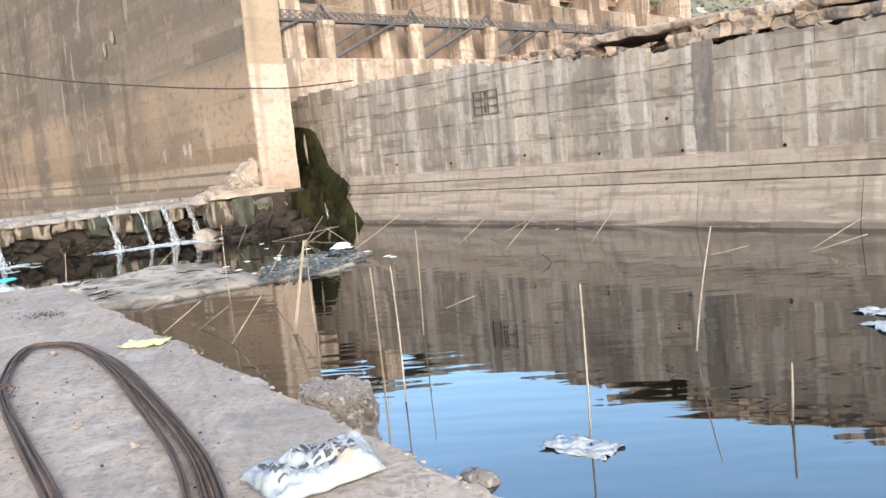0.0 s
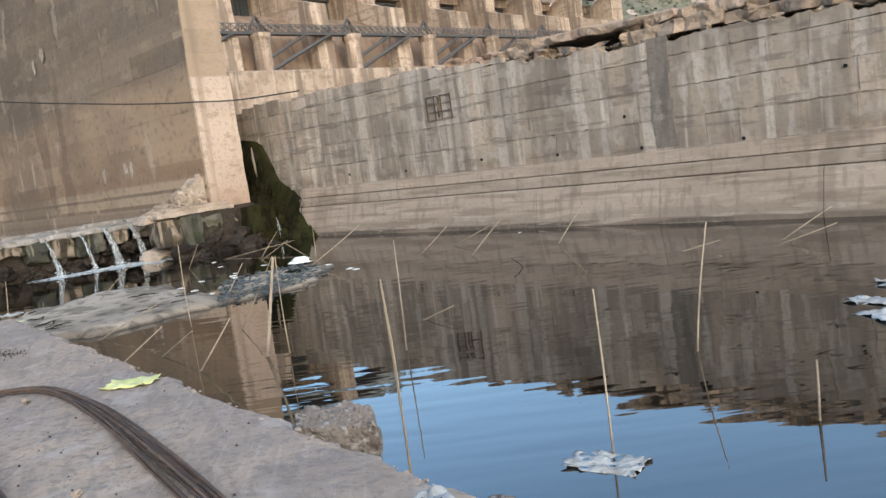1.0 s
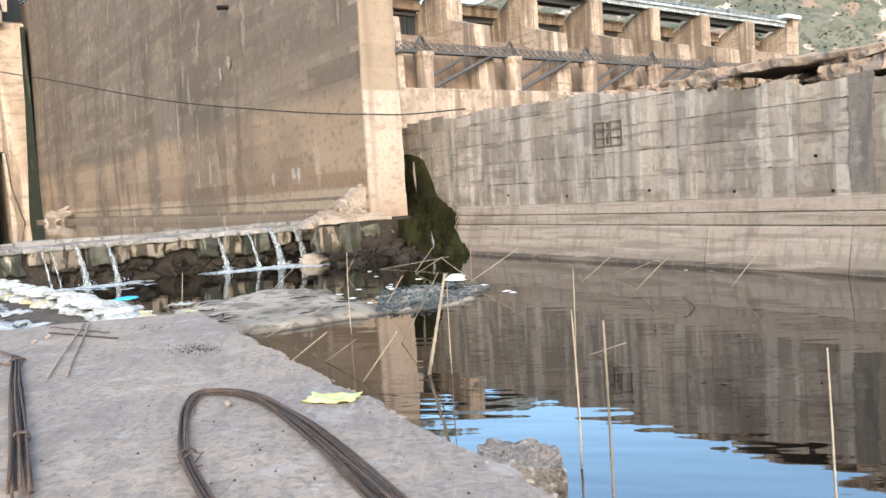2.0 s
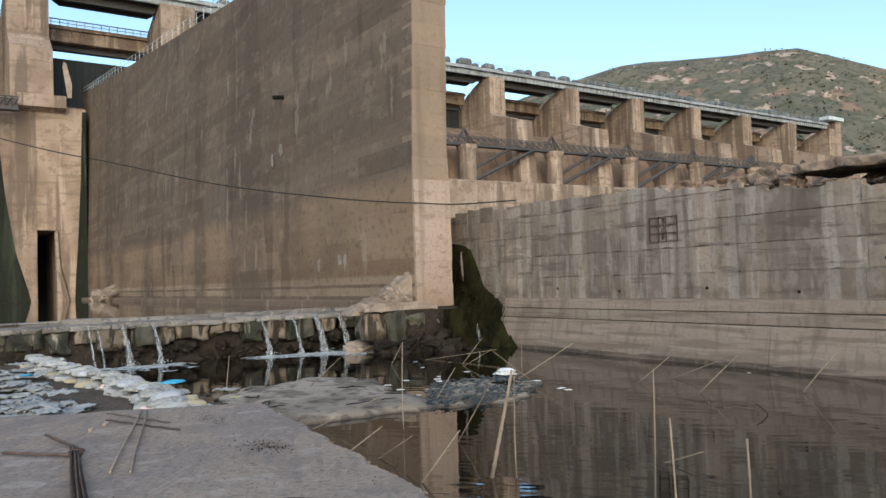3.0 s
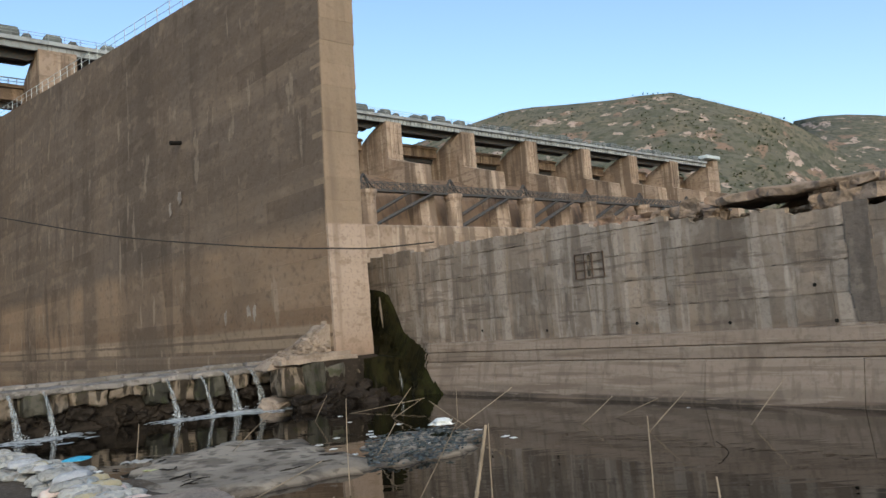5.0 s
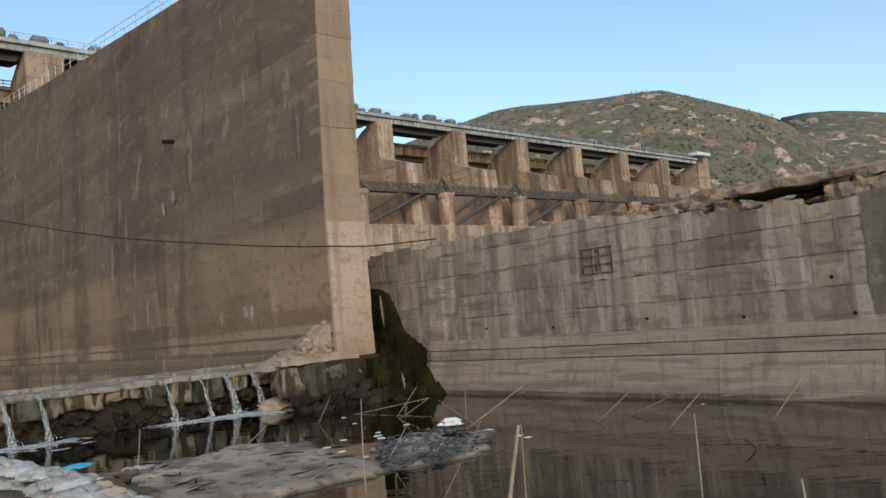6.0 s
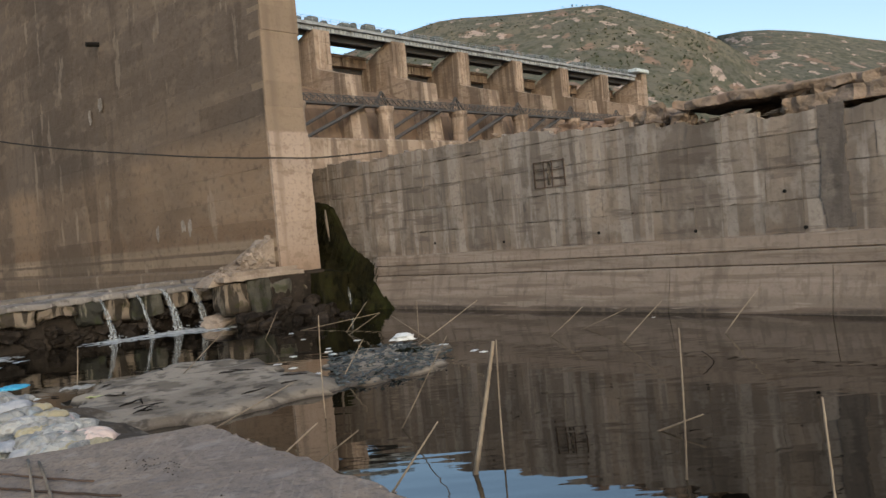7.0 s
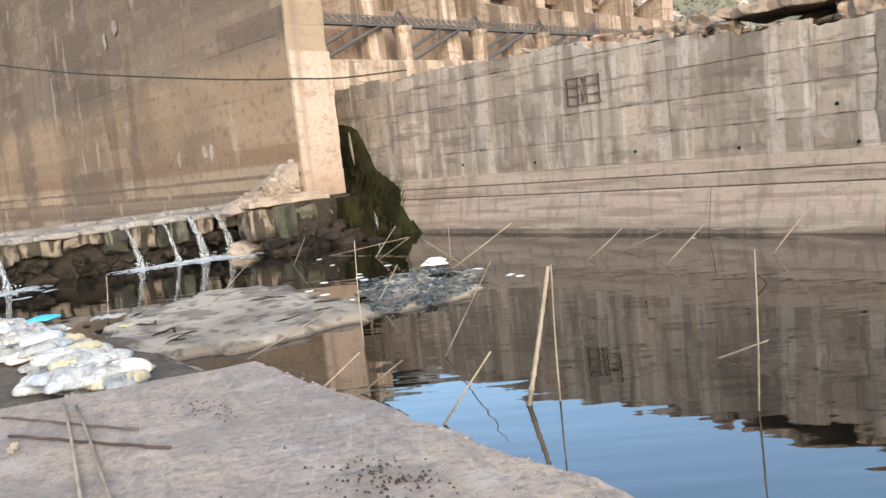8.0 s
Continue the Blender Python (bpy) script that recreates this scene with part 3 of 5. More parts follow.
# the end of the wall: wider lower block below a ledge, narrower shaft over it
z = 0.2
i = 0
while z < 23.0:
    h = min(1.22, 7.0 - z) if z < 6.9 else 1.22
    low = z < 6.9
    dx, y0, y1 = (0.0, DIV_Y + 0.03, DIV_Y + 2.3) if low else (0.10 + 0.002 * (z - 7), DIV_Y + 0.04 + lean(z), DIV_Y + 2.2 + 0.03 * (z - 7))
    j = random.uniform(-0.012, 0.012)
    part("end_block", box((DIV_END - 1.2, y0 + j * 0.3, z), (DIV_END - dx + j, y1 + j, z + h - 0.004), 0.01), M_PIER_END, divider)
    z += h
    i += 1
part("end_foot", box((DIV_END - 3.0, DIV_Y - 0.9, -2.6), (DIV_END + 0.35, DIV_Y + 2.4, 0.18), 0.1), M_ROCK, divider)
for i in range(46):
    x = -39.0 - 2.5 * i
    zt = divider_top(x) if x < -39.3 else divider_top(-38)
    part("rail_post", box((x - 0.025, DIV_Y + 0.7, zt), (x + 0.025, DIV_Y + 0.75, zt + 1.15)), M_RAIL, divider)
for k in (0.55, 1.12):
    part("rail_bar", tube([(x, DIV_Y + 0.735, divider_top(x) + k) for x in xs], 0.024, 5), M_RAIL, divider)


# ---- right wall: low retaining wall with a stepped foot ----
def wall_top(x):
    return float(np.interp(x, (-42, -30, -26.5, -24, -21.5, -19.3, -17, -15, -13, 0, 62), (5.6, 5.4, 5.3, 4.98, 4.9, 4.58, 4.5, 4.4, 4.38, 3.7, 3.6)))


def ragged_panel(x0, x1, z0, z1, y0, y1, seed, crown=0.0):
    """One formwork panel of cast concrete: chipped along its joints, its top edge broken by crown."""
    pts = []
    for (ax, az), (bx, bz), inward in (((x0, z0), (x1, z0), (0, 1)), ((x1, z0), (x1, z1), (-1, 0)), ((x1, z1), (x0, z1), (0, -1)), ((x0, z1), (x0, z0), (1, 0))):
        steps = max(3, int((abs(bx - ax) + abs(bz - az)) / 0.16))
        for k in range(steps):
            t = k / steps
            x, z = ax + (bx - ax) * t, az + (bz - az) * t
            q = 0.03 * max(0.0, noise.noise((x * 1.7, z * 1.7, seed))) + 0.07 * max(0.0, noise.noise((x * 6.0, z * 6.0, seed + 5.0)) - 0.1)
            q = 0.0015 + q if inward[1] else 0.003 + 0.3 * q
            if inward[1] < 0:
                q += crown * (0.5 + noise.noise((x * 0.9, seed, 0.0)) + 0.5 * noise.noise((x * 4.0, seed, 3.0)))
            pts.append((x + inward[0] * q, z + inward[1] * q))
    bm = bmesh.new()
    front = [bm.verts.new((x, y0, z)) for x, z in pts]
    back = [bm.verts.new((x, y1, z)) for x, z in pts]
    n = len(pts)
    bm.faces.new(front)
    for i in range(n):
        bm.faces.new((front[i], back[i], back[(i + 1) % n], front[(i + 1) % n]))
    return bm


retaining = thing("retaining_wall", "grey stained concrete retaining wall with a smooth tan foot", "wall", kind="structure")
FACE_Y = 26.16
xs2 = [-42 + 3 * i for i in range(35)]
part("core", prism([(-42, -3.2)] + [(x, wall_top(x) - 0.3) for x in xs2] + [(xs2[-1], -3.2)], "y", FACE_Y + 0.09, FACE_Y + 1.7), M_WALL, retaining)
for z0, z1, y0 in ((-0.46, 0.0, FACE_Y - 0.42), (0.0, 0.5, FACE_Y - 0.2)):
    part("foot_course", prism([(y0 - 0.03, z0), (y0 - 0.1, z0 + 0.05), (y0 - 0.06, z1 - 0.03), (y0, z1), (FACE_Y + 0.3, z1 + 0.02), (FACE_Y + 0.3, z0)], "x", -36, 62), M_WALL_LOW, retaining)
for k in range(18):
    x0 = -36.0 + 5.4 * k
    part("foot_panel", prism([(FACE_Y - 0.95, -3.2), (FACE_Y - 0.92, WATER_Z), (FACE_Y - 0.60, -0.50), (FACE_Y - 0.52, -0.46), (FACE_Y + 0.3, -0.46), (FACE_Y + 0.3, -3.2)], "x", x0, x0 + 5.375), M_WALL_LOW, retaining)
for row in range(5):
    z0, x = 0.5 + 1.06 * row, -41.0
    while x < 14:
        w = random.choice((1.15, 1.25, 1.25, 1.25, 2.4))
        limit = wall_top(x + w / 2) + random.uniform(-0.1, 0.1)
        z1 = min(z0 + 1.056, limit)
        if z1 - z0 > 0.22:
            y0 = FACE_Y + random.uniform(-0.02, 0.02)
            part("concrete_panel", ragged_panel(x, x + w, z0, z1, y0, FACE_Y + 0.3, x + row, 0.14 if z1 == limit else 0.0), M_WALL, retaining)
        x += w

# ---- slab under the camera ----
slab = thing("concrete_slab", "worn dusty concrete apron slab with a chipped edge", "slab", kind="structure")
bm = bmesh.new()
edge = [(14.0, 1.3)]
n = 420
for i in range(n + 1):
    x = 14.0 - 26.9 * i / n
    y = 3.08 + 0.107 * (-2.0 - x) + 0.07 * noise.noise((x * 1.7, 0, 0)) + 0.05 * noise.noise((x * 5, 2, 0)) + 0.035 * noise.noise((x * 13, 6, 0))
    edge.append((x, y if x < 10 else y))
for i in range(25):
    t = i / 24
    edge.append((-12.95 - 1.7 * t + 0.07 * noise.noise((t * 9, 5, 0)), 4.12 - 4.2 * t + 0.05 * noise.noise((t * 13, 8, 0))))
edge = edge[1:] + [(-15.8, -22.0), (14.0, -22.0)]
top = [bm.verts.new((x, y, -0.012 + 0.012 * noise.noise((x * 2, y * 2, 4)))) for x, y in edge]
rim = [bm.verts.new((x + (0.02 if y > 0 else 0), y + 0.05 + 0.05 * noise.noise((x * 4, y * 4, 1)), -0.06 + 0.03 * noise.noise((x * 6, 3, 1)))) for x, y in edge]
low = [bm.verts.new((x, y + 0.25 + 0.1 * noise.noise((x * 2, y, 1)), -2.9)) for x, y in edge]
m_ = len(edge)
for a, b in ((top, rim), (rim, low)):
    for i in range(m_):
        f = bm.faces.new((a[i], a[(i + 1) % m_], b[(i + 1) % m_], b[i]))
cap = bm.faces.new(top)
bmesh.ops.recalc_face_normals(bm, faces=bm.faces)
bmesh.ops.triangulate(bm, faces=[cap])
part("apron", bm, M_SLAB, slab)

# ---- weir: crest slab, stained face blocks, undercut rocks ----
WEIR_X = -41.5
weir = thing("weir", "broken stone and concrete weir with water spilling over", "weir", kind="structure")


def weir_x(y):
    return WEIR_X - 0.004 * (y - 14) ** 2 if y < 14 else WEIR_X + 0.10 * (y - 14) ** 1.5


y = -14.0
while y < 21.5:
    w = random.uniform(1.1, 1.9)
    xx = weir_x(y + w / 2)
    part("crest_block", rough_box((xx - 2.6, y - 0.02, -0.26), (xx + random.uniform(-0.06, 0.04), y + w + 0.02, 0.03 + random.uniform(-0.03, 0.03)), 0.06, 6, y * 1.7), M_CREST, weir)
    part("crest_kerb", box((xx - 3.4, y - 0.01, -0.5), (xx - 2.4 + random.uniform(-0.06, 0.06), y + w, 0.2 + random.uniform(-0.03, 0.05)), 0.05), M_CREST, weir)
    y += w
y = -14.0
while y < 18.6:
    w = random.uniform(0.7, 1.7)
    xx, low = weir_x(y + w / 2), -random.uniform(0.7, 1.5)
    pale = random.random() < (0.85 if 9.3 < y < 13.5 or y > 16.5 else (0.6 if y > 7 else 0.15))
    if random.random() < 0.95:
        part("face_block", rough_box((xx - 0.7, y, low), (xx + random.uniform(-0.12, 0.03), y + w - random.uniform(-0.05, 0.28), -0.17), 0.22, 10, y * 3.3), M_WEIR if pale else M_WEIR_WET, weir, smooth=True)
    y += w
y = 18.4
while y < 24.2:
    w = random.uniform(0.7, 1.7)
    xx = -37.5 + random.uniform(-0.16, 0.12)
    part("face_block", rough_box((xx - 1.3, y - 0.05, -1.6 + random.uniform(-0.3, 0.3)), (xx, y + w + 0.02, random.uniform(-0.05, 0.12)), 0.18, 8, y), M_WEIR_WET if random.random() < 0.6 else M_WEIR, weir, smooth=True)
    y += w
# undercut and backing carry the lip's shade in their rock colour
part("undercut", rough_box((WEIR_X - 2.4, -14, -2.6), (WEIR_X - 0.62, 19.0, -0.22), 0.12, 14, 3), M_ROCK, weir, "wet undercut behind the lip, its shade put into the colour", smooth=True)
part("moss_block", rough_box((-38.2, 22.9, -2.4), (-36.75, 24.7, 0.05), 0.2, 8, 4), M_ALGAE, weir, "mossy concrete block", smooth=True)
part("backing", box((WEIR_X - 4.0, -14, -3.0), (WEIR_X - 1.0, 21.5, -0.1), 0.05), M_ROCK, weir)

# damp seam on the retaining wall
bm = bmesh.new()
for k in range(9):
    z0 = 0.6 + 0.42 * k
    add_box(bm, (-14.75 + 0.12 * noise.noise((z0, 1, 0)), FACE_Y - 0.03, z0), (-13.95 + 0.25 * noise.noise((z0, 5, 0)), FACE_Y + 0.05, z0 + 0.425))
part("damp_seam", bm, M_STAIN, retaining, "dark damp seam")
# ---- dam: piers, bridge deck, service beams, gates ----
dam = thing("dam", "long gated concrete spillway dam with a bridge deck", "dam", kind="structure")
BAY, PIER_W = 26.0, 4.9


def dam_x(s):
    return -155.0 - 0.036 * (s - 16)


def at_dam(bm, s, dz=0.0):
    """Moves a bmesh built at s = 0, x = 0 to its place along the dam."""
    bmesh.ops.transform(bm, matrix=Matrix.Translation((dam_x(s), s, dz)) @ Matrix.Rotation(radians(2.06), 4, "Z"), verts=bm.verts)
    return bm


def pier_profile():
    back = [(-15.0 + 12.5 * t ** 4.5, 34.0 + 18.2 * t) for t in [k / 12 for k in range(13)]]
    skirt = [(0.0 + 10.0 * t, 42.6 - 3.2 * t ** 0.9) for t in [k / 8 for k in range(9)]]
    return [(11.5, 18.0)] + skirt[::-1] + [(0.0, 52.2)] + back[::-1] + [(-15, 18.0)]


for k in range(-1, 11):
    s1 = 16.3 + BAY * k
    dz = 4.4 if k < 2 else 0.0
    base = 33.0 - dz if k < 1 else 18.0
    prof = pier_profile()
    wide = PIER_W if k > 1 else 6.6
    bm = prism([(a if k > 0 or a < 0 else a * 0.4, max(b, base) if b > 18.5 else base - 0.5) for a, b in prof], "y", -wide, 0)
    pier = part("pier", at_dam(bm, s1, dz), M_DAM, dam)
    bm = box((-0.1, -PIER_W + 0.9, 42.9), (0.12, -0.5, 51.8), 0.05)
    part("front_panel", at_dam(bm, s1, dz), M_DAM, pier)
    for q in range(3):
        bm = box((0.1, -PIER_W + 1.0 + 1.15 * q, 43.2 + 0.8 * random.random()), (0.32, -PIER_W + 1.4 + 1.15 * q, 51.6), 0.06)
        part("rib", at_dam(bm, s1, dz), M_DAM, pier)
    if k < 10:
        span = part("deck_span", at_dam(box((-9.3, -PIER_W, 53.2), (0.2, BAY - PIER_W - 0.03, 54.0), 0.05), s1, dz), M_DECK, dam)
        part("edge_girder", at_dam(box((-1.0, -PIER_W + 0.02, 52.0), (-0.5, BAY - PIER_W - 0.06, 53.25), 0.04), s1, dz), M_DECK, span)
        for q in range(19):
            a = -PIER_W + 0.6 + 1.3 * q
            part("stiffener", at_dam(box((-0.52, a, 52.1), (-0.3, a + 0.12, 53.2)), s1, dz), M_DECK, span)
        free = BAY - PIER_W
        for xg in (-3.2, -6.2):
            # dark steel colour here paints in the shade below the deck
            part("main_girder", at_dam(prism([(-0.2, 53.15), (-0.2, 52.1), (0.6, 52.0), (2.6, 50.7), (free - 2.6, 50.7), (free - 0.6, 52.0), (free + 0.2, 52.1), (free + 0.2, 53.15)], "x", xg - 0.4, xg + 0.4), s1, dz), M_STEEL, span, "haunched girder, shade under the deck put into its colour")
        db = 3.6 if k < 2 else 1.0
        bm = box((-12.6, -0.2, 46.0), (-10.8, free + 0.2, 49.2), 0.08)
        add_box(bm, (-10.85, -0.2, 48.3), (-10.2, free + 0.2, 48.8))
        for q in range(2):
            add_box(bm, (-10.85, 5.5 + 7 * q, 46.0), (-10.5, 6.0 + 7 * q, 48.3))
        part("service_beam", at_dam(bm, s1, db), M_DAM, dam)
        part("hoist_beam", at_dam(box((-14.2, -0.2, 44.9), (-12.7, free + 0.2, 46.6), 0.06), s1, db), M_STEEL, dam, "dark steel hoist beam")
        bm = bmesh.new()
        for q in range(14):
            add_box(bm, (-11.1, 0.3 + 1.5 * q, 49.2), (-10.95, 0.45 + 1.5 * q, 50.4))
        add_box(bm, (-11.1, -0.2, 50.3), (-10.95, BAY - PIER_W + 0.2, 50.5))
        add_box(bm, (-11.1, -0.2, 49.7), (-11.0, BAY - PIER_W + 0.2, 49.85))
        if k < 2:
            part("service_railing", at_dam(bm, s1, db), M_RAIL, dam)
        else:
            bm.free()
        bm = box((-14.3, -0.2, 30.0), (-13.5, BAY - PIER_W + 0.2, 47.0))
        for q in range(16):
            add_box(bm, (-13.5, 0.5 + 1.2 * q, 30.0), (-13.25, 0.75 + 1.2 * q, 47.0))
        part("gate", at_dam(bm, s1), M_GATE, dam, "dark ribbed steel sluice gate")
        bm = prism([(-19, base), (-19, 39.5), (-9, 39.5), (-3, 38.8), (2.0, 36.5), (5.0, 32.0), (7.0, 25.0), (8.0, base)] if k > 0 else [(-14, base), (-14, 36), (-6, 36), (-6, base)], "y", -0.4, BAY - PIER_W + 0.4)
        part("spillway", at_dam(bm, s1), M_SPILL, dam)
        bm = bmesh.new()
        for q in range(9):
            add_box(bm, (0.04, -PIER_W + 2.83 * q, 53.9), (0.12, -PIER_W + 0.08 + 2.83 * q, 55.2))
        for zz in (54.6, 55.15):
            add_box(bm, (0.05, -PIER_W, zz), (0.11, BAY - PIER_W, zz + 0.06))
        part("deck_railing", at_dam(bm, s1, dz), M_DECK, dam)
        for q, (a, b, hh) in enumerate(((-5.2, 3.0, 1.5), (-1.0, 1.6, 0.9), (5.0, 2.6, 1.2), (8.6, 1.5, 1.6), (13.0, 3.6, 1.9), (17.0, 1.6, 1.0))):
            bm = box((-3.2, a, 54.0), (-0.6, a + b, 54.0 + hh), 0.35)
            add_box(bm, (-3.0, a + 0.3, 53.95 + hh), (-0.9, a + b - 0.3, 54.15 + hh))
            tagged(part("gate_hoist", at_dam(bm, s1, dz), M_HOIST), "grey gate hoist housing on the dam deck", "hoist", "gate hoists along the dam")
tagged(part("end_tower", at_dam(box((-7, -3.4, 18.0), (0.5, 0.2, 55.0), 0.2), 16.3 + BAY * 10 + 2.2), M_DAM, dam), "")
part("tower_roof", at_dam(box((-8, -9, 55.0), (1.4, 1.0, 56.4), 0.2), 16.3 + BAY * 10 + 2.2), M_RAIL, dam, "pale flat roof slab")
# lower apron block on the far side of the divider, and the face with a gallery opening on the near side
part("apron_block", box((-160, 25, -3), (-118, 330, 19.6), 0.3), M_DAM, dam)
face = thing("dam_face", "tan stained dam face with a tall dark gallery opening", "dam", kind="structure")
for lo, hi in (((-168, 5.0, -2.5), (-150.6, 13.7, 33.5)), ((-168, 16.7, -2.5), (-150.6, 21.5, 33.5)), ((-168, 13.7, 12.2), (-150.6, 16.7, 33.5))):
    part("face_section", box(lo, hi, 0.05), M_DAM, face)
part("corbel", prism([(-150.7, 32.4), (-148.6, 33.0), (-148.6, 35.1), (-156, 35.1), (-156, 32.4)], "y", 10.8, 18.2), M_DAM, face)
part("leaning_slab", prism([(17.8, 40.6), (18.0, 41.4), (18.4, 41.2), (19.3, 37.6), (19.2, 35.2), (18.6, 35.2)], "x", -150.2, -149.9), M_RUBBLE, face, "pale pink slab leaning on the corbel")
# back wall coloured near black to deepen the shade in the opening
part("gallery_back", box((-168.5, 13.5, -2.5), (-167.5, 16.9, 12.5)), M_HOLLOW_SHADE, face)
part("prop", tube([(-150.4, 18.4, -0.5), (-150.4, 16.9, 6.0), (-150.5, 16.6, 12.0)], [0.5, 0.4, 0.3], 6), M_DAM, face, "pale leaning prop beside the opening")
part("stained_flank", prism([(-40, -2.5), (13.2, -2.5), (12.4, 1.5), (10.4, 8.7), (9.0, 18), (8.2, 26), (6, 30), (4.5, 34), (-40, 34)], "x", -156, -150.5), M_SLIME, face, "dark slime-covered flank")

# footbridge on columns in front of the piers
foot = thing("footbridge", "narrow steel truss footbridge on concrete columns", "footbridge", kind="structure")
WALK_X = -147.0
for k in range(-5, 6):
    s = 100.0 + 25.6 * k
    if 18 < s < 26:
        continue
    bottom = 19.6 if s > 25 else -2.0
    col = bmesh.new()
    add_tube(col, [(WALK_X, s, bottom), (WALK_X, s, 30.2)], 2.0, 14)
    add_tube(col, [(WALK_X, s, 30.2), (WALK_X, s, 31.0), (WALK_X, s, 31.8)], [2.05, 2.4, 2.4], 14)
    if s > 25:
        part("column", col, M_DAM, foot)
    else:
        col.free()
    length = 13.2 if -5 < s < 0 else 25.6
    span = bmesh.new()
    add_box(span, (WALK_X - 0.9, s, 31.6), (WALK_X + 0.9, s + length, 32.15))
    for side in (-0.9, 0.85):
        add_box(span, (WALK_X + side, s, 33.65), (WALK_X + side + 0.1, s + length, 33.85))
        for q in range(14):
            a, b = s + length * q / 14, s + length * (q + 1) / 14
            add_tube(span, [(WALK_X + side + 0.04, a, 32.1), (WALK_X + side + 0.04, b, 33.7)], 0.09, 4)
            add_tube(span, [(WALK_X + side + 0.04, b, 32.1), (WALK_X + side + 0.04, a, 33.7)], 0.09, 4)
            add_tube(span, [(WALK_X + side + 0.04, a, 32.1), (WALK_X + side + 0.04, a, 33.7)], 0.09, 4)
    truss = part("truss_span", span, M_STEEL, foot)
    for side in (-0.6, 0.6):
        part("knee_brace", tube([(WALK_X + side, s + 1.5, 23.8), (WALK_X + side, s + length * 0.74, 31.8)], 0.36, 5), M_STEEL, truss)
        part("knee_brace", tube([(WALK_X + side, s + 1.5, 26.5), (WALK_X + side, s + length * 0.47, 31.8)], 0.3, 5), M_STEEL, truss)
        part("mast", tube([(WALK_X + side, s - 2.8, 32.0), (WALK_X + side * 0.3, s - 0.6, 35.6)], 0.2, 5), M_STEEL, truss)
        part("mast", tube([(WALK_X + side, s + 1.6, 32.0), (WALK_X + side * 0.3, s - 0.6, 35.6)], 0.2, 5), M_STEEL, truss)
part("seep_stain", prism([(19.3, -2.5), (21.5, -2.5), (21.5, 33.0), (20.9, 33.0), (20.5, 20.0), (20.0, 10.0), (19.6, 4.0)], "x", -151.5, -150.45), M_SLIME, face, "dark seepage stain in the corner")


# ---- corner of the walls: algae mound, rocks, rubble ----
bm = bmesh.new()
cols, rows_ = 80, 60
grid = []
for i in range(cols + 1):
    x = -42.0 + 9.9 * i / cols
    zt = float(np.interp(x, (-42.0, -40.4, -39.5, -38.9, -38.3, -37.1, -36.2, -35.3, -34.0, -32.1), (3.7, 3.6, 3.3, 2.3, 1.2, 0.45, -0.4, -1.2, -2.1, -2.6)))
    line = []
    for j in range(rows_ + 1):
        z = -2.4 + (zt + 2.4) * j / rows_
        w = noise.noise((x * 0.8, z * 0.5, 2.0)) * 0.5 + noise.noise((x * 2.6, z * 1.3, 7.0)) * 0.34 + noise.noise((x * 7, z * 4, 1.0)) * 0.2
        skin = float(np.interp(z, (-3.2, -0.5, -0.45, 0.0, 0.02, 0.5, 0.52), (25.2, 25.5, 25.62, 25.66, 25.86, 25.9, 26.1)))
        y = skin - 0.12 - (zt - z) * 0.3 + w * min(1.0, 0.2 + (zt - z) * 0.8) - 0.35 * max(0, min(1, (0.2 - z) * 3)) * (x < -37)
        line.append(bm.verts.new((x + 0.15 * w, y, z + 0.18 * noise.noise((x * 5, z * 5, 4)))))
    line.append(bm.verts.new((x, 26.4, zt)))
    grid.append(line)
for a, b in zip(grid, grid[1:]):
    for j in range(len(a) - 1):
        bm.faces.new((a[j], b[j], b[j + 1], a[j + 1]))
tagged(part("algae_mound", bm, M_ALGAE, smooth=True), "dark green algae-covered rock mound against the wall", "rock")
# hanging root strands and a trickle down the mound
strand = bmesh.new()
for i in range(70):
    x = random.uniform(-40.2, -35.4)
    zt = float(np.interp(x, (-40.4, -39.2, -38.6, -37.4, -35.5), (3.7, 3.2, 2.2, 1.3, 0.2))) - random.uniform(0, 0.6)
    ln = random.uniform(0.4, 1.6)
    add_tube(strand, [(x + 0.1 * noise.noise((x, k, 3)), 25.7 - 0.42 * ln * k / 5 - 0.25, zt - ln * k / 5) for k in range(6)], [0.02, 0.03, 0.025, 0.02, 0.015, 0.008], 4)
tagged(part("hanging_weed", strand, M_ALGAE), "strands of dark weed hanging down the mound", "weed", kind="stuff")
fall_group = "water spilling over the weir"


def waterfall(y, width, top_x, top_z, foot_z, reach, seed, name="waterfall"):
    """A falling sheet with depth: out from the lip, then down, breaking into strands."""
    bm = bmesh.new()
    na, nb = 8, 18
    sheets = []
    for side in (0.0, 0.05):
        g = []
        for j in range(nb + 1):
            t = j / nb
            z = top_z - (top_z - foot_z) * t
            row = []
            for i in range(na + 1):
                u = i / na - 0.5
                wob = 0.05 * noise.noise((u * 6, t * 5, seed))
                row.append(bm.verts.new((top_x - 0.3 * (1 - t) ** 6 + reach * math.sqrt(t) + wob + side, y + u * width * (0.55 + 0.75 * t) + 0.22 * t + wob * 0.6, z)))
            g.append(row)
        for j in range(nb):
            for i in range(na):
                bm.faces.new((g[j][i], g[j][i + 1], g[j + 1][i + 1], g[j + 1][i]))
        sheets.append(g)
    return tagged(part(name, bm, M_FALL, smooth=True), "thin white stream of water falling from the weir lip", "waterfall", fall_group)


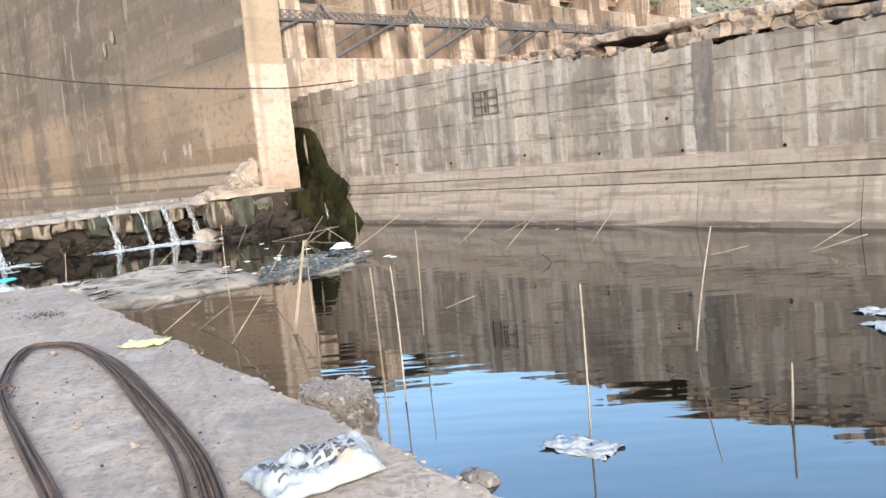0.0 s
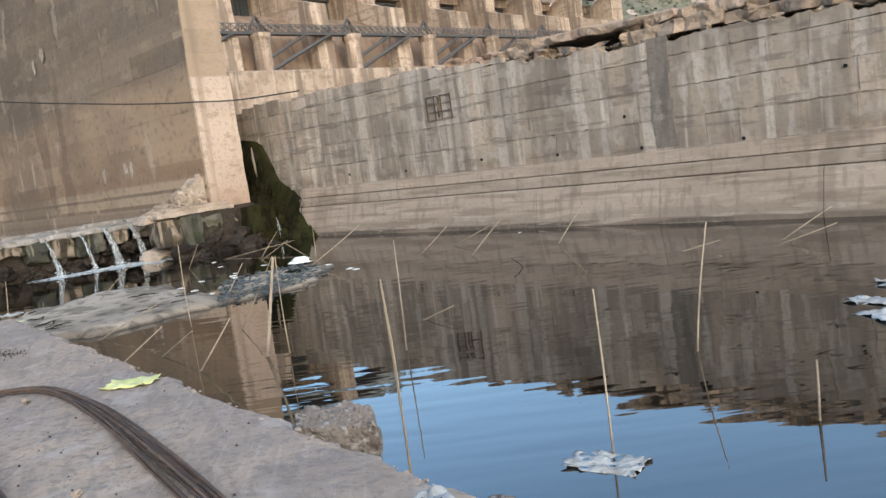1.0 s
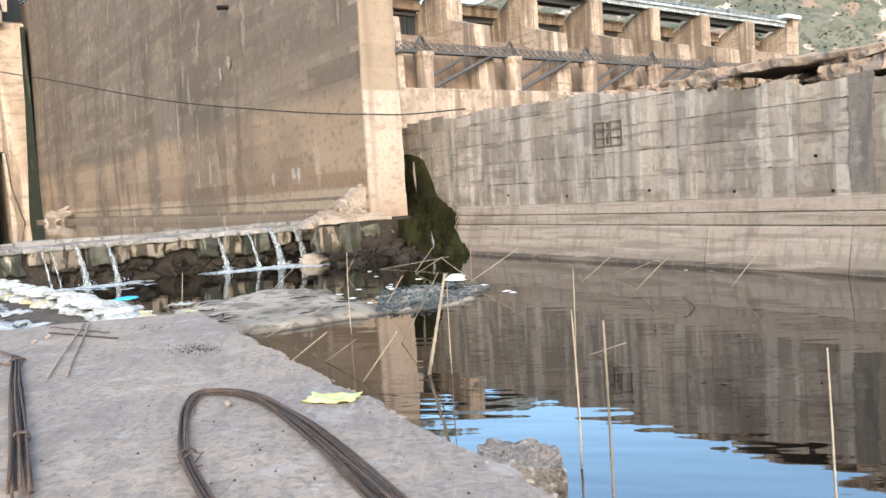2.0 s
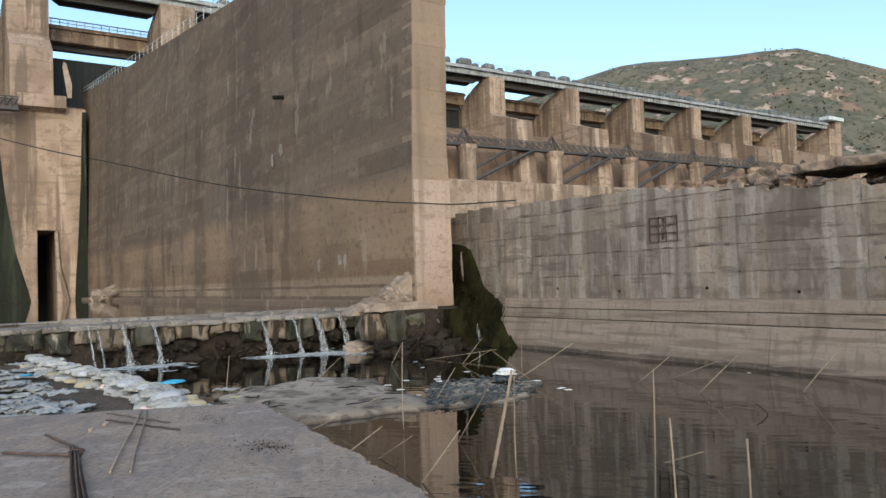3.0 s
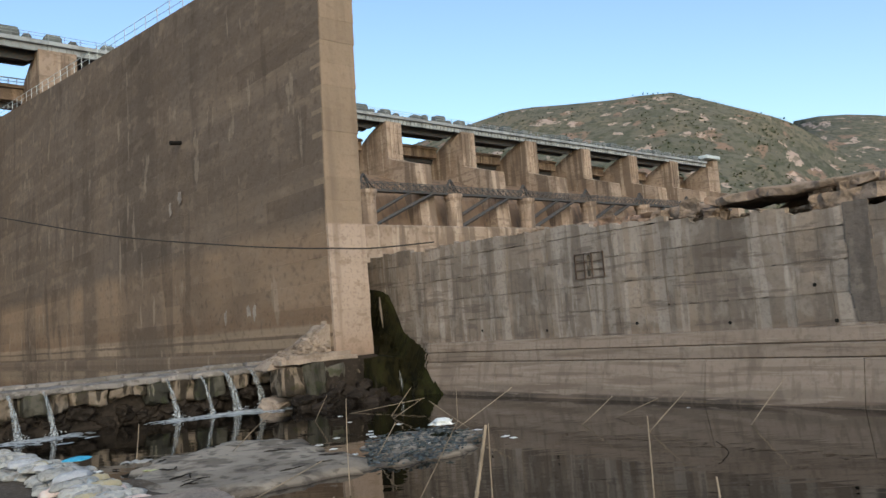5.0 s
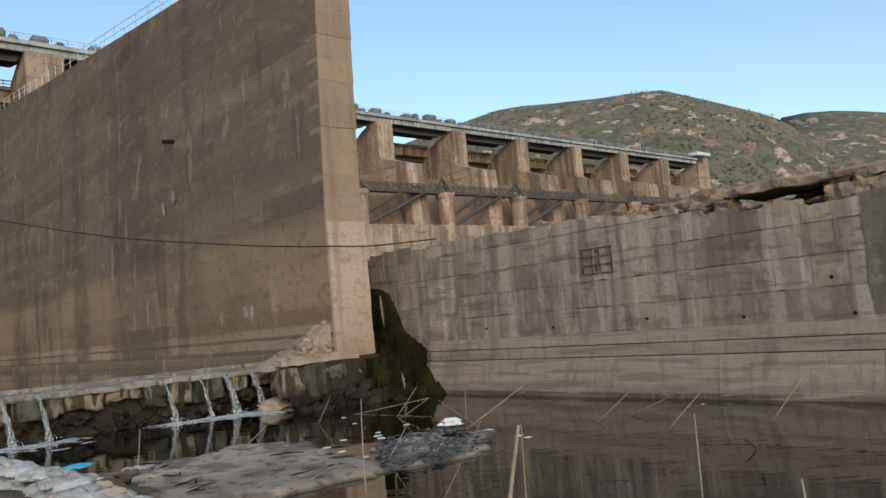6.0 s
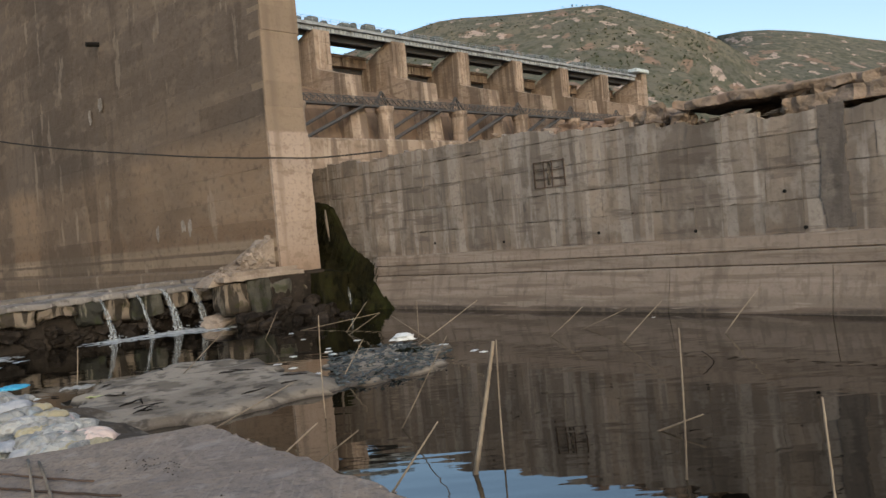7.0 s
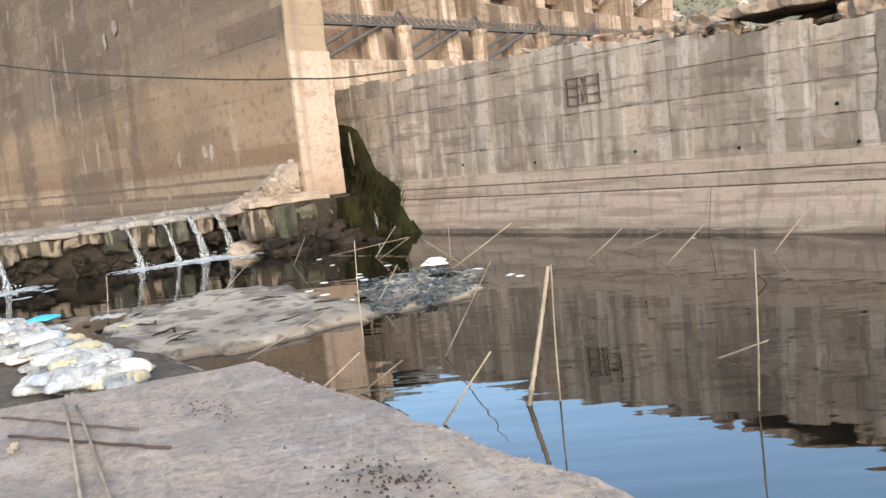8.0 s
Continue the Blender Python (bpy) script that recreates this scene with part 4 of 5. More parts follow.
for k, (fy, fw) in enumerate(((18.2, 0.32), (17.0, 0.34), (15.84, 0.16), (14.26, 0.22), (8.97, 0.2), (7.6, 0.26), (6.5, 0.09), (6.1, 0.08))):
    waterfall(fy, fw, weir_x(fy) + 0.05, 0.02, WATER_Z + 0.02, 0.8, k * 3.1)
waterfall(24.55, 0.14, -37.05, -0.35, WATER_Z + 0.02, 0.2, 41.0)
tagged(part("hanging_root", tube([(-38.0, 24.5, 3.1), (-37.8, 24.35, 2.6), (-37.65, 24.3, 2.0), (-37.6, 24.3, 1.5)], [0.03, 0.07, 0.06, 0.02], 7), M_WEIR, smooth=True), "pale root bundle hanging down the mound", "root")
bm = bmesh.new()
for k in range(640):
    fy = random.choice((18.5, 18.3, 17.2, 17.2, 15.9, 14.4, 18.3, 9.1, 7.7)) + random.gauss(0, 0.65)
    fx = weir_x(fy) + 0.5 + abs(random.gauss(0, 1.0)) + 0.1
    r = random.uniform(0.03, 0.2)
    ring = [bm.verts.new((fx + r * random.uniform(0.6, 1.3) * math.cos(a), fy + 1.7 * r * random.uniform(0.6, 1.3) * math.sin(a), WATER_Z + 0.003 + 0.004 * random.random())) for a in np.arange(0, 6.28, 0.7)]
    mid = bm.verts.new((fx, fy, WATER_Z + 0.01 + 0.012 * random.random()))
    for a, b in zip(ring, ring[1:] + ring[:1]):
        bm.faces.new((a, b, mid))
tagged(part("foam", bm, M_FOAM, smooth=True), "white foam spread at the foot of the falls", "foam", kind="stuff")

bm = bmesh.new()
for fy, fw in ((18.3, 0.5), (17.1, 0.5), (15.9, 0.3), (14.4, 0.35), (9.05, 0.3), (7.7, 0.35)):
    for k in range(40):
        r = random.uniform(0.01, 0.032)
        at = Vector((weir_x(fy) + 0.85 + random.gauss(0, 0.18), fy + 0.1 + random.gauss(0, fw * 0.6), WATER_Z + abs(random.gauss(0, 0.13))))
        bmesh.ops.create_icosphere(bm, subdivisions=1, radius=r, matrix=Matrix.Translation(at) @ Matrix.Diagonal((1.4, 1.4, 0.8, 1)))
tagged(part("splash", bm, M_FOAM, smooth=True), "white splashing drops where the falls strike", "splash", kind="stuff")

# rocks under the weir lip and round the wall's end
ROCKS = [mesh_of("rock", lumpy((1, 1, 1), 3 + 5 * k, 0.34, 3), M_ROCK) for k in range(6)]
PALE = [mesh_of("stone", lumpy((1, 1, 1), 40 + 5 * k, 0.34, 3), M_RUBBLE) for k in range(6)]


def put_rock(meshes, name, at, size, label, group, turn=None):
    ob = tagged(new(name, random.choice(meshes)), label, "rock", group)
    ob.matrix_world = Matrix.Translation(at) @ Euler((random.uniform(-0.4, 0.4), random.uniform(-0.4, 0.4), random.uniform(0, 6.3) if turn is None else turn)).to_matrix().to_4x4() @ Matrix.Diagonal((*size, 1))
    return ob


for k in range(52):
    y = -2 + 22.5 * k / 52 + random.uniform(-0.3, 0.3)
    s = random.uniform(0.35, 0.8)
    put_rock(ROCKS, "rock", (weir_x(y) - 0.75 + random.uniform(-0.3, 0.35), y, random.uniform(-1.9, -1.15)), (s, s * 1.3, s * random.uniform(0.6, 0.9)), "wet rock under the weir lip, darkened to hold the shade", "rocks under the weir")
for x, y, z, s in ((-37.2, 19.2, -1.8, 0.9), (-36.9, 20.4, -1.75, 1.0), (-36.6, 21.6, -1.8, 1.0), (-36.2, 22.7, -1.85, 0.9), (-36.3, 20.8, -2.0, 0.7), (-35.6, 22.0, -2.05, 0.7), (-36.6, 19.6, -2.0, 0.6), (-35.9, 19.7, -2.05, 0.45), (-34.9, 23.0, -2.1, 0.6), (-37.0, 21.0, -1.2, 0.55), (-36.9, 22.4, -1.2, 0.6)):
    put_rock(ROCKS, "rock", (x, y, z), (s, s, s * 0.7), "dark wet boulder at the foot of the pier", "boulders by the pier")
put_rock(PALE, "boulder", (-39.0, 18.7, -1.75), (0.9, 1.2, 0.5), "pale flat boulder beside the waterfall", "", 0.3)
def join_stones(name, places, mat, label):
    """Many small stones in one mesh: (place, size) each, drawn from one lumpy shape with random turns."""
    src = lumpy((1, 1, 1), 71, 0.34, 2)
    co = np.array([v.co for v in src.verts])
    tri = np.array([[v.index for v in f.verts] for f in src.faces])
    src.free()
    vs, fs = [], []
    for n_, (at, size) in enumerate(places):
        turn = np.array(Euler((random.uniform(0, 6), random.uniform(0, 6), random.uniform(0, 6))).to_matrix())
        vs.append(co @ turn.T * np.array(size) + np.array(at))
        fs.append(tri + n_ * len(co))
    me = bpy.data.meshes.new(name)
    me.from_pydata(np.concatenate(vs).tolist(), [], np.concatenate(fs).tolist())
    me.materials.append(mat)
    return tagged(new(name, me), label, "rubble", kind="stuff")


small = []
for k in range(300):
    y = 18.4 + 3.2 * random.random()
    hgt = 0.2 + 1.9 * max(0, (y - 18.3) / 3.2) * random.random() ** 0.6
    s = random.uniform(0.1, 0.32)
    at = (-38.55 - 0.9 * random.random() * (1 - (hgt - 0.2) / 2.2) + 0.25 * (1.9 - hgt), y, hgt * 0.92)
    if k < 50:
        put_rock(PALE, "stone", at, (s, s * 1.2, s * 0.8), "pale broken concrete stone at the wall's end", "rubble at the wall's end")
    else:
        small.append((at, (s, s * 1.2, s * 0.8)))
join_stones("rubble", small, M_RUBBLE, "pale crushed concrete heaped at the wall's end")
bm = prism([(17.9, -0.1), (18.2, 0.3), (19.6, 0.75), (21.3, 1.85), (21.9, 1.9), (21.9, -0.1)], "x", -39.6, -38.3)
bmesh.ops.subdivide_edges(bm, edges=bm.edges[:], cuts=3, use_grid_fill=True)
for v in bm.verts:
    v.co += 0.1 * Vector((noise.noise(v.co * 1.7), noise.noise(v.co * 2.1 + Vector((9, 0, 0))), noise.noise(v.co * 2.3 + Vector((0, 7, 0)))))
tagged(part("debris_mound", bm, M_RUBBLE), "heap of pale crushed concrete below the wall", "rubble")
for k, (a, b, z0, z1) in enumerate(((-38.9, -37.55, 0.1, 0.3), (-39.2, -37.75, 0.28, 0.5))):
    bm = box((a, 18.3 + 0.6 * k, z0), (b, 22.6 - 0.3 * k, z1))
    bmesh.ops.subdivide_edges(bm, edges=bm.edges[:], cuts=9, use_grid_fill=True)
    for v in bm.verts:
        v.co += 0.13 * Vector((noise.noise(v.co * 1.3 + Vector((k, 0, 0))), noise.noise(v.co * 1.9), 0.6 * noise.noise(v.co * 1.5 + Vector((0, 7, 0)))))
    tagged(part("ledge_slab", bm, M_RUBBLE), "worn tan concrete ledge below the pier end", "ledge", "ledges below the pier")
for x, y, z, s in ((-124.5, 20.3, 0.9, 2.2), (-128.0, 20.4, 0.8, 1.8), (-121.0, 20.2, 0.7, 1.5), (-126.3, 20.8, 1.3, 2.0), (-131.0, 20.4, 0.7, 1.3)):
    put_rock(PALE, "stone", (x, y, z), (s * 1.6, s * 0.6, s * 0.6), "pale rubble heaped on the plinth", "rubble on the plinth")
for x, z, w, h in ((-50.5, 2.85, 0.26, 0.75), (-47.3, 3.05, 0.36, 0.5), (-46.5, 3.0, 0.3, 0.6), (-58.8, 11.0, 0.35, 0.6), (-57.0, 11.6, 0.45, 0.6)):
    bm = lumpy((w, 0.02, h), x, 0.5, 3)
    bmesh.ops.translate(bm, vec=(x, DIV_Y - 0.012, z), verts=bm.verts)
    part("mortar_patch", bm, M_SCOUR, divider, "pale patch of mortar")
# closed tube; the shade of its mouth is only its black colour
bm = tube([(-57.0, DIV_Y + 0.3, 15.5), (-57.0, DIV_Y - 0.5, 15.42)], [0.16, 0.16], 10)
part("drain_pipe", bm, M_HOLLOW_SHADE, divider)

# weep pipes, the wall grille and cracks on the retaining wall
# solid stubs, with the shade of the holes put into their colour
for x, z in ((-19.03, 0.78), (-15.33, 0.68), (-11.6, 0.62), (-15.9, 1.87), (-8.4, 2.4), (-27.8, 0.85), (-23.0, 0.95), (-32.0, 1.0)):
    part("weep_pipe", tube([(x, FACE_Y + 0.2, z), (x, FACE_Y - 0.03, z - 0.01)], 0.062, 10), M_HOLLOW_SHADE, retaining)
grille = thing("wall_grille", "rusty metal grille frame fixed on the concrete wall", "grille")
for zz in (2.92, 3.27, 3.6, 3.95):
    part("bar", box((-25.85, FACE_Y - 0.06, zz - 0.014), (-24.35, FACE_Y - 0.012, zz + 0.014)), M_ROD, grille)
for xx in (-25.85, -25.35, -24.95, -24.35):
    part("upright", box((xx - 0.014, FACE_Y - 0.065, 2.9), (xx + 0.014, FACE_Y - 0.014, 3.98)), M_ROD, grille)
part("plate", box((-25.2, FACE_Y - 0.04, 3.0), (-25.05, FACE_Y - 0.014, 3.9)), M_WEIR, grille, "rust-stained backing plate")

# broken slabs and earth on the retaining wall
SLABS = []
for k in range(5):
    bm = lumpy((1, 1, 1), 80 + 3 * k, 0.5, 3)
    SLABS.append(mesh_of("stone", bm, M_RED_RUBBLE))


def broken_plate(x0, x1, y0, y1, z0, z1, tilt, seed, label="broken earth-stained concrete slab lying on the wall"):
    """A thick torn-off concrete slab with a ragged front edge."""
    bm = rough_box((x0, y0, z0), (x1, y1, z1), 0.1, 13, seed)
    mid = (x0 + x1) / 2
    for v in bm.verts:
        front = max(0.0, 1 - (v.co.y - y0) / 0.8)
        v.co.y += front * 0.45 * (noise.noise((v.co.x * 0.9, seed, 0)) + 0.6 * noise.noise((v.co.x * 3.1, seed, v.co.z * 2)))
        v.co.z += tilt * (v.co.x - mid) + 0.06 * noise.noise((v.co.x * 2.6, v.co.y * 2.6, seed))
    return tagged(part("broken_slab", bm, M_RED_RUBBLE), label, "rubble", "slabs on the wall")


# an undermined slab bridges a dark hollow; thick pieces carry on along the bank
broken_plate(-19.7, -13.6, 26.25, 29.6, 4.98, 5.3, -0.02, 3.0, "long undermined concrete slab bridging a dark hollow")
broken_plate(-13.9, -8.4, 26.5, 29.6, 4.78, 5.2, -0.03, 7.0)
broken_plate(-9.0, -3.4, 26.4, 29.6, 4.55, 5.05, -0.04, 11.0)
broken_plate(-3.8, 3.0, 26.6, 29.6, 4.2, 4.8, -0.04, 15.0)
broken_plate(-23.6, -20.2, 26.6, 28.6, 4.75, 5.25, 0.04, 19.0)
broken_plate(-26.6, -23.0, 26.7, 28.4, 5.0, 5.3, -0.05, 23.0)
broken_plate(-15.9, -12.0, 26.3, 27.8, 4.36, 4.85, 0.03, 27.0)
broken_plate(-12.2, -6.0, 26.4, 28.0, 4.2, 4.62, -0.05, 31.0)
for x, y, z, a, b, c in ((-19.6, 27.0, 4.75, 0.7, 0.9, 0.5), (-20.6, 26.9, 4.9, 0.8, 0.8, 0.6), (-15.6, 27.0, 4.75, 0.75, 0.9, 0.5), (-14.7, 26.8, 4.8, 0.6, 0.7, 0.5), (-17.6, 29.2, 4.6, 2.0, 0.6, 0.8), (-22.4, 26.9, 5.0, 0.9, 0.7, 0.4), (-24.5, 27.0, 5.1, 1.0, 0.7, 0.3), (-27.6, 27.0, 5.25, 1.2, 0.8, 0.22), (-11.0, 26.8, 4.7, 0.8, 0.7, 0.4)):
    put_rock(SLABS, "stone", (x, y, z), (a, b, c), "heavy broken concrete lump on the wall", "rubble on the wall", 0.2)
small = []
for k in range(420):
    x = random.uniform(-34, 2)
    s = random.uniform(0.1, 0.42) * (0.55 + 0.45 * (x > -22))
    if k < 120:
        put_rock(PALE if random.random() < 0.6 else SLABS, "stone", (x, random.uniform(26.35, 28.4), wall_top(x) - 0.05 + s * 0.15), (s * 1.5, s, s * 0.55), "broken concrete lump on top of the wall", "rubble on the wall")
    else:
        s *= 0.5
        small.append(((x, random.uniform(26.3, 28.4), wall_top(x) - 0.02 + s * 0.2), (s * 1.5, s, s * 0.7)))
join_stones("rubble", small, M_RED_RUBBLE, "earth-stained concrete crumbs along the wall top")
# dry grass on the bank
bm = bmesh.new()
for k in range(2600):
    x, y = random.uniform(-34, 4), 28.2 + abs(random.gauss(0, 5))
    z = 4.2 + 0.045 * max(0, -15 - max(x, -40)) + 0.035 * max(0, y - 28) + 0.15
    h, a = random.uniform(0.15, 0.5), random.uniform(0, 6.28)
    d = Vector((math.cos(a), math.sin(a), 0))
    tip = Vector((x, y, z + h)) + d * h * 0.5
    f = [bm.verts.new(Vector((x, y, z - 0.3)) + d.cross(Vector((0, 0, 1))) * 0.02 * q) for q in (-1, 1)]
    bm.faces.new((*f, bm.verts.new(tip)))
M_GRASS = surf("dry_grass", (0.16, 0.15, 0.065), [((0.5, 0.5, 0.5), 4, 0.45, 0.6, (0.08, 0.1, 0.035), 0.7)], bump=(), island=0.3)
tagged(part("grass", bm, M_GRASS), "sparse dry grass behind the wall", "grass", kind="stuff")
# scrub on the hills
bm = bmesh.new()
made = 0
while made < 5200:
    a, r = radians(random.uniform(92, 142)), random.uniform(280, 1050) * random.uniform(0.75, 1.0)
    x, y = -4 + r * math.cos(a), 1 + r * math.sin(a)
    if y < 40 or (x < -120 and y < 330):
        continue
    made += 1
    z = float(heights(np.array([[x]]), np.array([[y]]))[0, 0])
    s = random.uniform(0.5, 1.5)
    c = [bm.verts.new((x + s * random.uniform(-1.2, 1.2), y + s * random.uniform(-1.2, 1.2), z - 0.9 + s * random.uniform(-0.3, 1.5))) for _ in range(7)]
    for q in range(5):
        i0, i1, i2 = random.sample(range(7), 3)
        f = bm.faces.get((c[i0], c[i1], c[i2]))
        if not f:
            bm.faces.new((c[i0], c[i1], c[i2]))
M_SCRUB = surf("scrub_leaves", (0.075, 0.08, 0.048), [((0.05, 0.05, 0.05), 4, 0.45, 0.6, (0.085, 0.085, 0.045), 0.7)], bump=(), island=0.25, rough=1.0)
tagged(part("scrub", bm, M_SCRUB), "scattered dark scrub on the hillside", "shrubs", kind="stuff")

# ---- cable across the weir ----
def smooth_line(pts, steps=7):
    out = []
    for i in range(len(pts) - 1):
        p0, p1, p2, p3 = (Vector(pts[max(0, min(len(pts) - 1, i + d))]) for d in (-1, 0, 1, 2))
        for k in range(steps):
            t = k / steps
            out.append(0.5 * (2 * p1 + (p2 - p0) * t + (2 * p0 - 5 * p1 + 4 * p2 - p3) * t * t + (3 * p1 - p0 - 3 * p2 + p3) * t ** 3))
    return out + [Vector(pts[-1])]


pts = smooth_line([(-152, -53, 44), (-100, -19, 24.4), (-65.2, 3.7, 12.6), (-56.2, 9.55, 9.9), (-48.7, 14.5, 7.7), (-42.4, 18.6, 6.4), (-39.0, 20.5, 5.85), (-37.6, 21.5, 5.68), (-36.9, 23.6, 5.6), (-35.3, 26.3, 5.72)])
tagged(part("cable", tube(pts, 0.04, 6), M_CABLE, smooth=True), "black cable sagging across in front of the wall", "cable")

# ---- bamboo sticks in the pool: foot x, y, head x, y, z ----
STICKS = [
    (-16.89, 10.10, -16.21, 10.79, -0.34), (-24.42, 17.62, -23.01, 19.00, -0.74), (-29.90, 18.95, -29.36, 19.63, -0.89), (-32.64, 18.82, -30.71, 21.33, -1.58), (-25.68, 18.78, -25.65, 18.81, -0.74),
    (-22.17, 12.80, -21.79, 13.28, -1.01), (-27.13, 10.76, -26.48, 12.00, -0.72), (-20.55, 8.25, -19.68, 9.70, -1.23), (-28.48, 8.46, -28.43, 8.60, -0.72),
]
STICKS += [
    (-12.68, 12.00, -12.05, 12.31, -1.70), (-20.82, 19.79, -19.97, 20.40, -1.12), (-17.93, 19.36, -16.98, 19.90, -0.86), (-15.97, 21.48, -15.04, 21.87, -0.67), (-20.70, 21.39, -19.52, 22.14, -1.40),
    (-19.0, 9.95, -18.87, 9.89, 0.13), (-13.60, 9.20, -13.53, 9.15, -0.03), (-16.56, 7.97, -16.14, 8.52, -1.52), (-14.38, 7.67, -13.89, 8.19, -1.04), (-32.03, 16.70, -31.74, 17.16, -0.96),
]
STICKS += [
    (-29.11, 18.45, -28.34, 19.39, -1.27), (-23.45, 17.52, -24.38, 16.54, -0.91), (-8.75, 21.47, -7.65, 21.92, -1.20), (-8.56, 20.85, -7.37, 21.33, -1.55), (-10.79, 19.87, -9.95, 20.34, -1.76),
    (-5.34, 7.67, -5.55, 7.95, -0.2), (-3.82, 9.45, -3.80, 9.46, -1.28), (-17.05, 7.33, -16.73, 8.15, -1.37), (-11.22, 10.09, -11.15, 10.10, 0.06),
]
STICKS += [(-6.23, 11.53, -6.07, 11.80, -0.05), (-5.70, 5.10, -5.76, 5.15, 0.46), (-8.35, 7.33, -8.41, 7.37, -0.02)]


def bamboo(foot, head, r):
    """A thin cane with knots, thinning upwards and a little crooked."""
    f, h = Vector(foot), Vector(head)
    side = Vector((random.uniform(-1, 1), random.uniform(-1, 1), 0)) * 0.02 * (h - f).length
    pts, rad = [], []
    f = f - (h - f) * 0.35
    n = 12
    for k in range(n + 1):
        t = k / n
        base = f.lerp(h, t) + side * math.sin(t * 3.1)
        for dt, q in ((0, 1.0), (0.06, 1.35), (0.1, 1.0)):
            if k == n and dt:
                break
            pts.append(base + (h - f) * (dt * 0.25))
            rad.append(r * q * (1.1 - 0.45 * t))
    return tagged(part("bamboo_stick", tube(pts, rad, 6), M_BAMBOO, smooth=True), "dry bamboo stick standing in the pool", "stick", "bamboo sticks in the pool")


for x0, y0, x1, y1, z1 in STICKS:
    bamboo((x0, y0, WATER_Z), (x1, y1, z1), 0.0135 if z1 > -0.4 else 0.017)
tagged(part("twig", tube(smooth_line([(-14.46, 17.61, WATER_Z - 0.2), (-14.46, 17.61, WATER_Z), (-14.52, 17.56, -1.85), (-14.66, 17.44, -1.7)], 4), 0.012, 5), M_ROCK), "dark crooked twig standing in the pool", "twig")
bamboo((-13.90, 8.85, WATER_Z), (-13.56, 9.12, -0.05), 0.038)

# ---- sacks, sheets and litter by the mud flat ----
def pillow(sx, sy, sz, seed, crease=0.06):
    """A filled sack: flat seams at the rim, a slack, creased top."""
    bm = bmesh.new()
    bmesh.ops.create_grid(bm, x_segments=20, y_segments=14, size=1)
    low = bmesh.ops.duplicate(bm, geom=bm.verts[:] + bm.edges[:] + bm.faces[:])["geom"]
    lowv = {v for v in low if isinstance(v, bmesh.types.BMVert)}
    for v in bm.verts:
        u, w = v.co.x, v.co.y
        fat = (max(0, 1 - u ** 4) * max(0, 1 - w ** 4)) ** 0.5
        k = crease * (0.5 - 1.8 * abs(noise.noise((u * 1.9 + w, w * 1.7 - 0.6 * u, seed))) - 0.8 * abs(noise.noise((u * 4.5, w * 4, seed + 4))) + 0.3 * noise.noise((u * 9, w * 9, seed)))
        if v in lowv:
            v.co.z = -0.25 * sz * fat
        else:
            v.co.z = sz * fat * (0.75 + 2.2 * k) + k * 0.3 * sz
        v.co.x = u * sx * (1 - 0.1 * w * w) + 0.3 * k
        v.co.y = w * sy * (1 - 0.12 * u * u) + 0.3 * k
    for f in low:
        if isinstance(f, bmesh.types.BMFace):
            f.normal_flip()
    bmesh.ops.remove_doubles(bm, verts=bm.verts, dist=0.002)
    return bm


BAGS = [mesh_of("sack", pillow(0.5, 0.27, 0.2, k * 3.7, 0.13), M_WHITE_BAG, True) for k in range(6)]
TINTED = {"yellow": mesh_of("sack", pillow(0.5, 0.33, 0.24, 31, 0.12), surf("straw_sack", (0.4, 0.34, 0.22), [((6.0, 6.0, 6.0), 5, 0.5, 0.66, (0.42, 0.39, 0.32), 0.6)], rough=0.6, bump=((9.0, 0.5),)), True),
          "pink": mesh_of("sack", pillow(0.5, 0.33, 0.24, 37, 0.12), surf("pale_pink_sack", (0.62, 0.48, 0.42), [((6.0, 6.0, 6.0), 5, 0.5, 0.66, (0.66, 0.6, 0.56), 0.6)], rough=0.6, bump=((9.0, 0.5),)), True),
          "grey": mesh_of("sack", pillow(0.5, 0.33, 0.24, 43, 0.12), surf("grey_sack", (0.36, 0.36, 0.38), [((6.0, 6.0, 6.0), 5, 0.5, 0.66, (0.5, 0.5, 0.5), 0.6)], rough=0.6, bump=((9.0, 0.5),)), True),
          "blue": mesh_of("sack", pillow(0.62, 0.4, 0.12, 47, 0.12), M_BLUE, True)}


def put_sack(x, y, z, tint=None, scale=1.0, turn=None):
    ob = tagged(new("sack", TINTED[tint] if tint else random.choice(BAGS)), f"crumpled {tint or 'white'} woven plastic sack dumped on the mud", "sack", "sacks on the mud")
    ob.matrix_world = Matrix.Translation((x, y, z)) @ Euler((random.uniform(-0.15, 0.15), random.uniform(-0.15, 0.15), random.uniform(0, 6.28) if turn is None else turn)).to_matrix().to_4x4() @ Matrix.Scale(scale * random.uniform(0.55, 0.9), 4)


ROW = [(-19.2, 5.1), (-22.6, 5.5), (-25.6, 5.6), (-29.5, 5.3), (-35.0, 4.5), (-41.0, 3.9)]
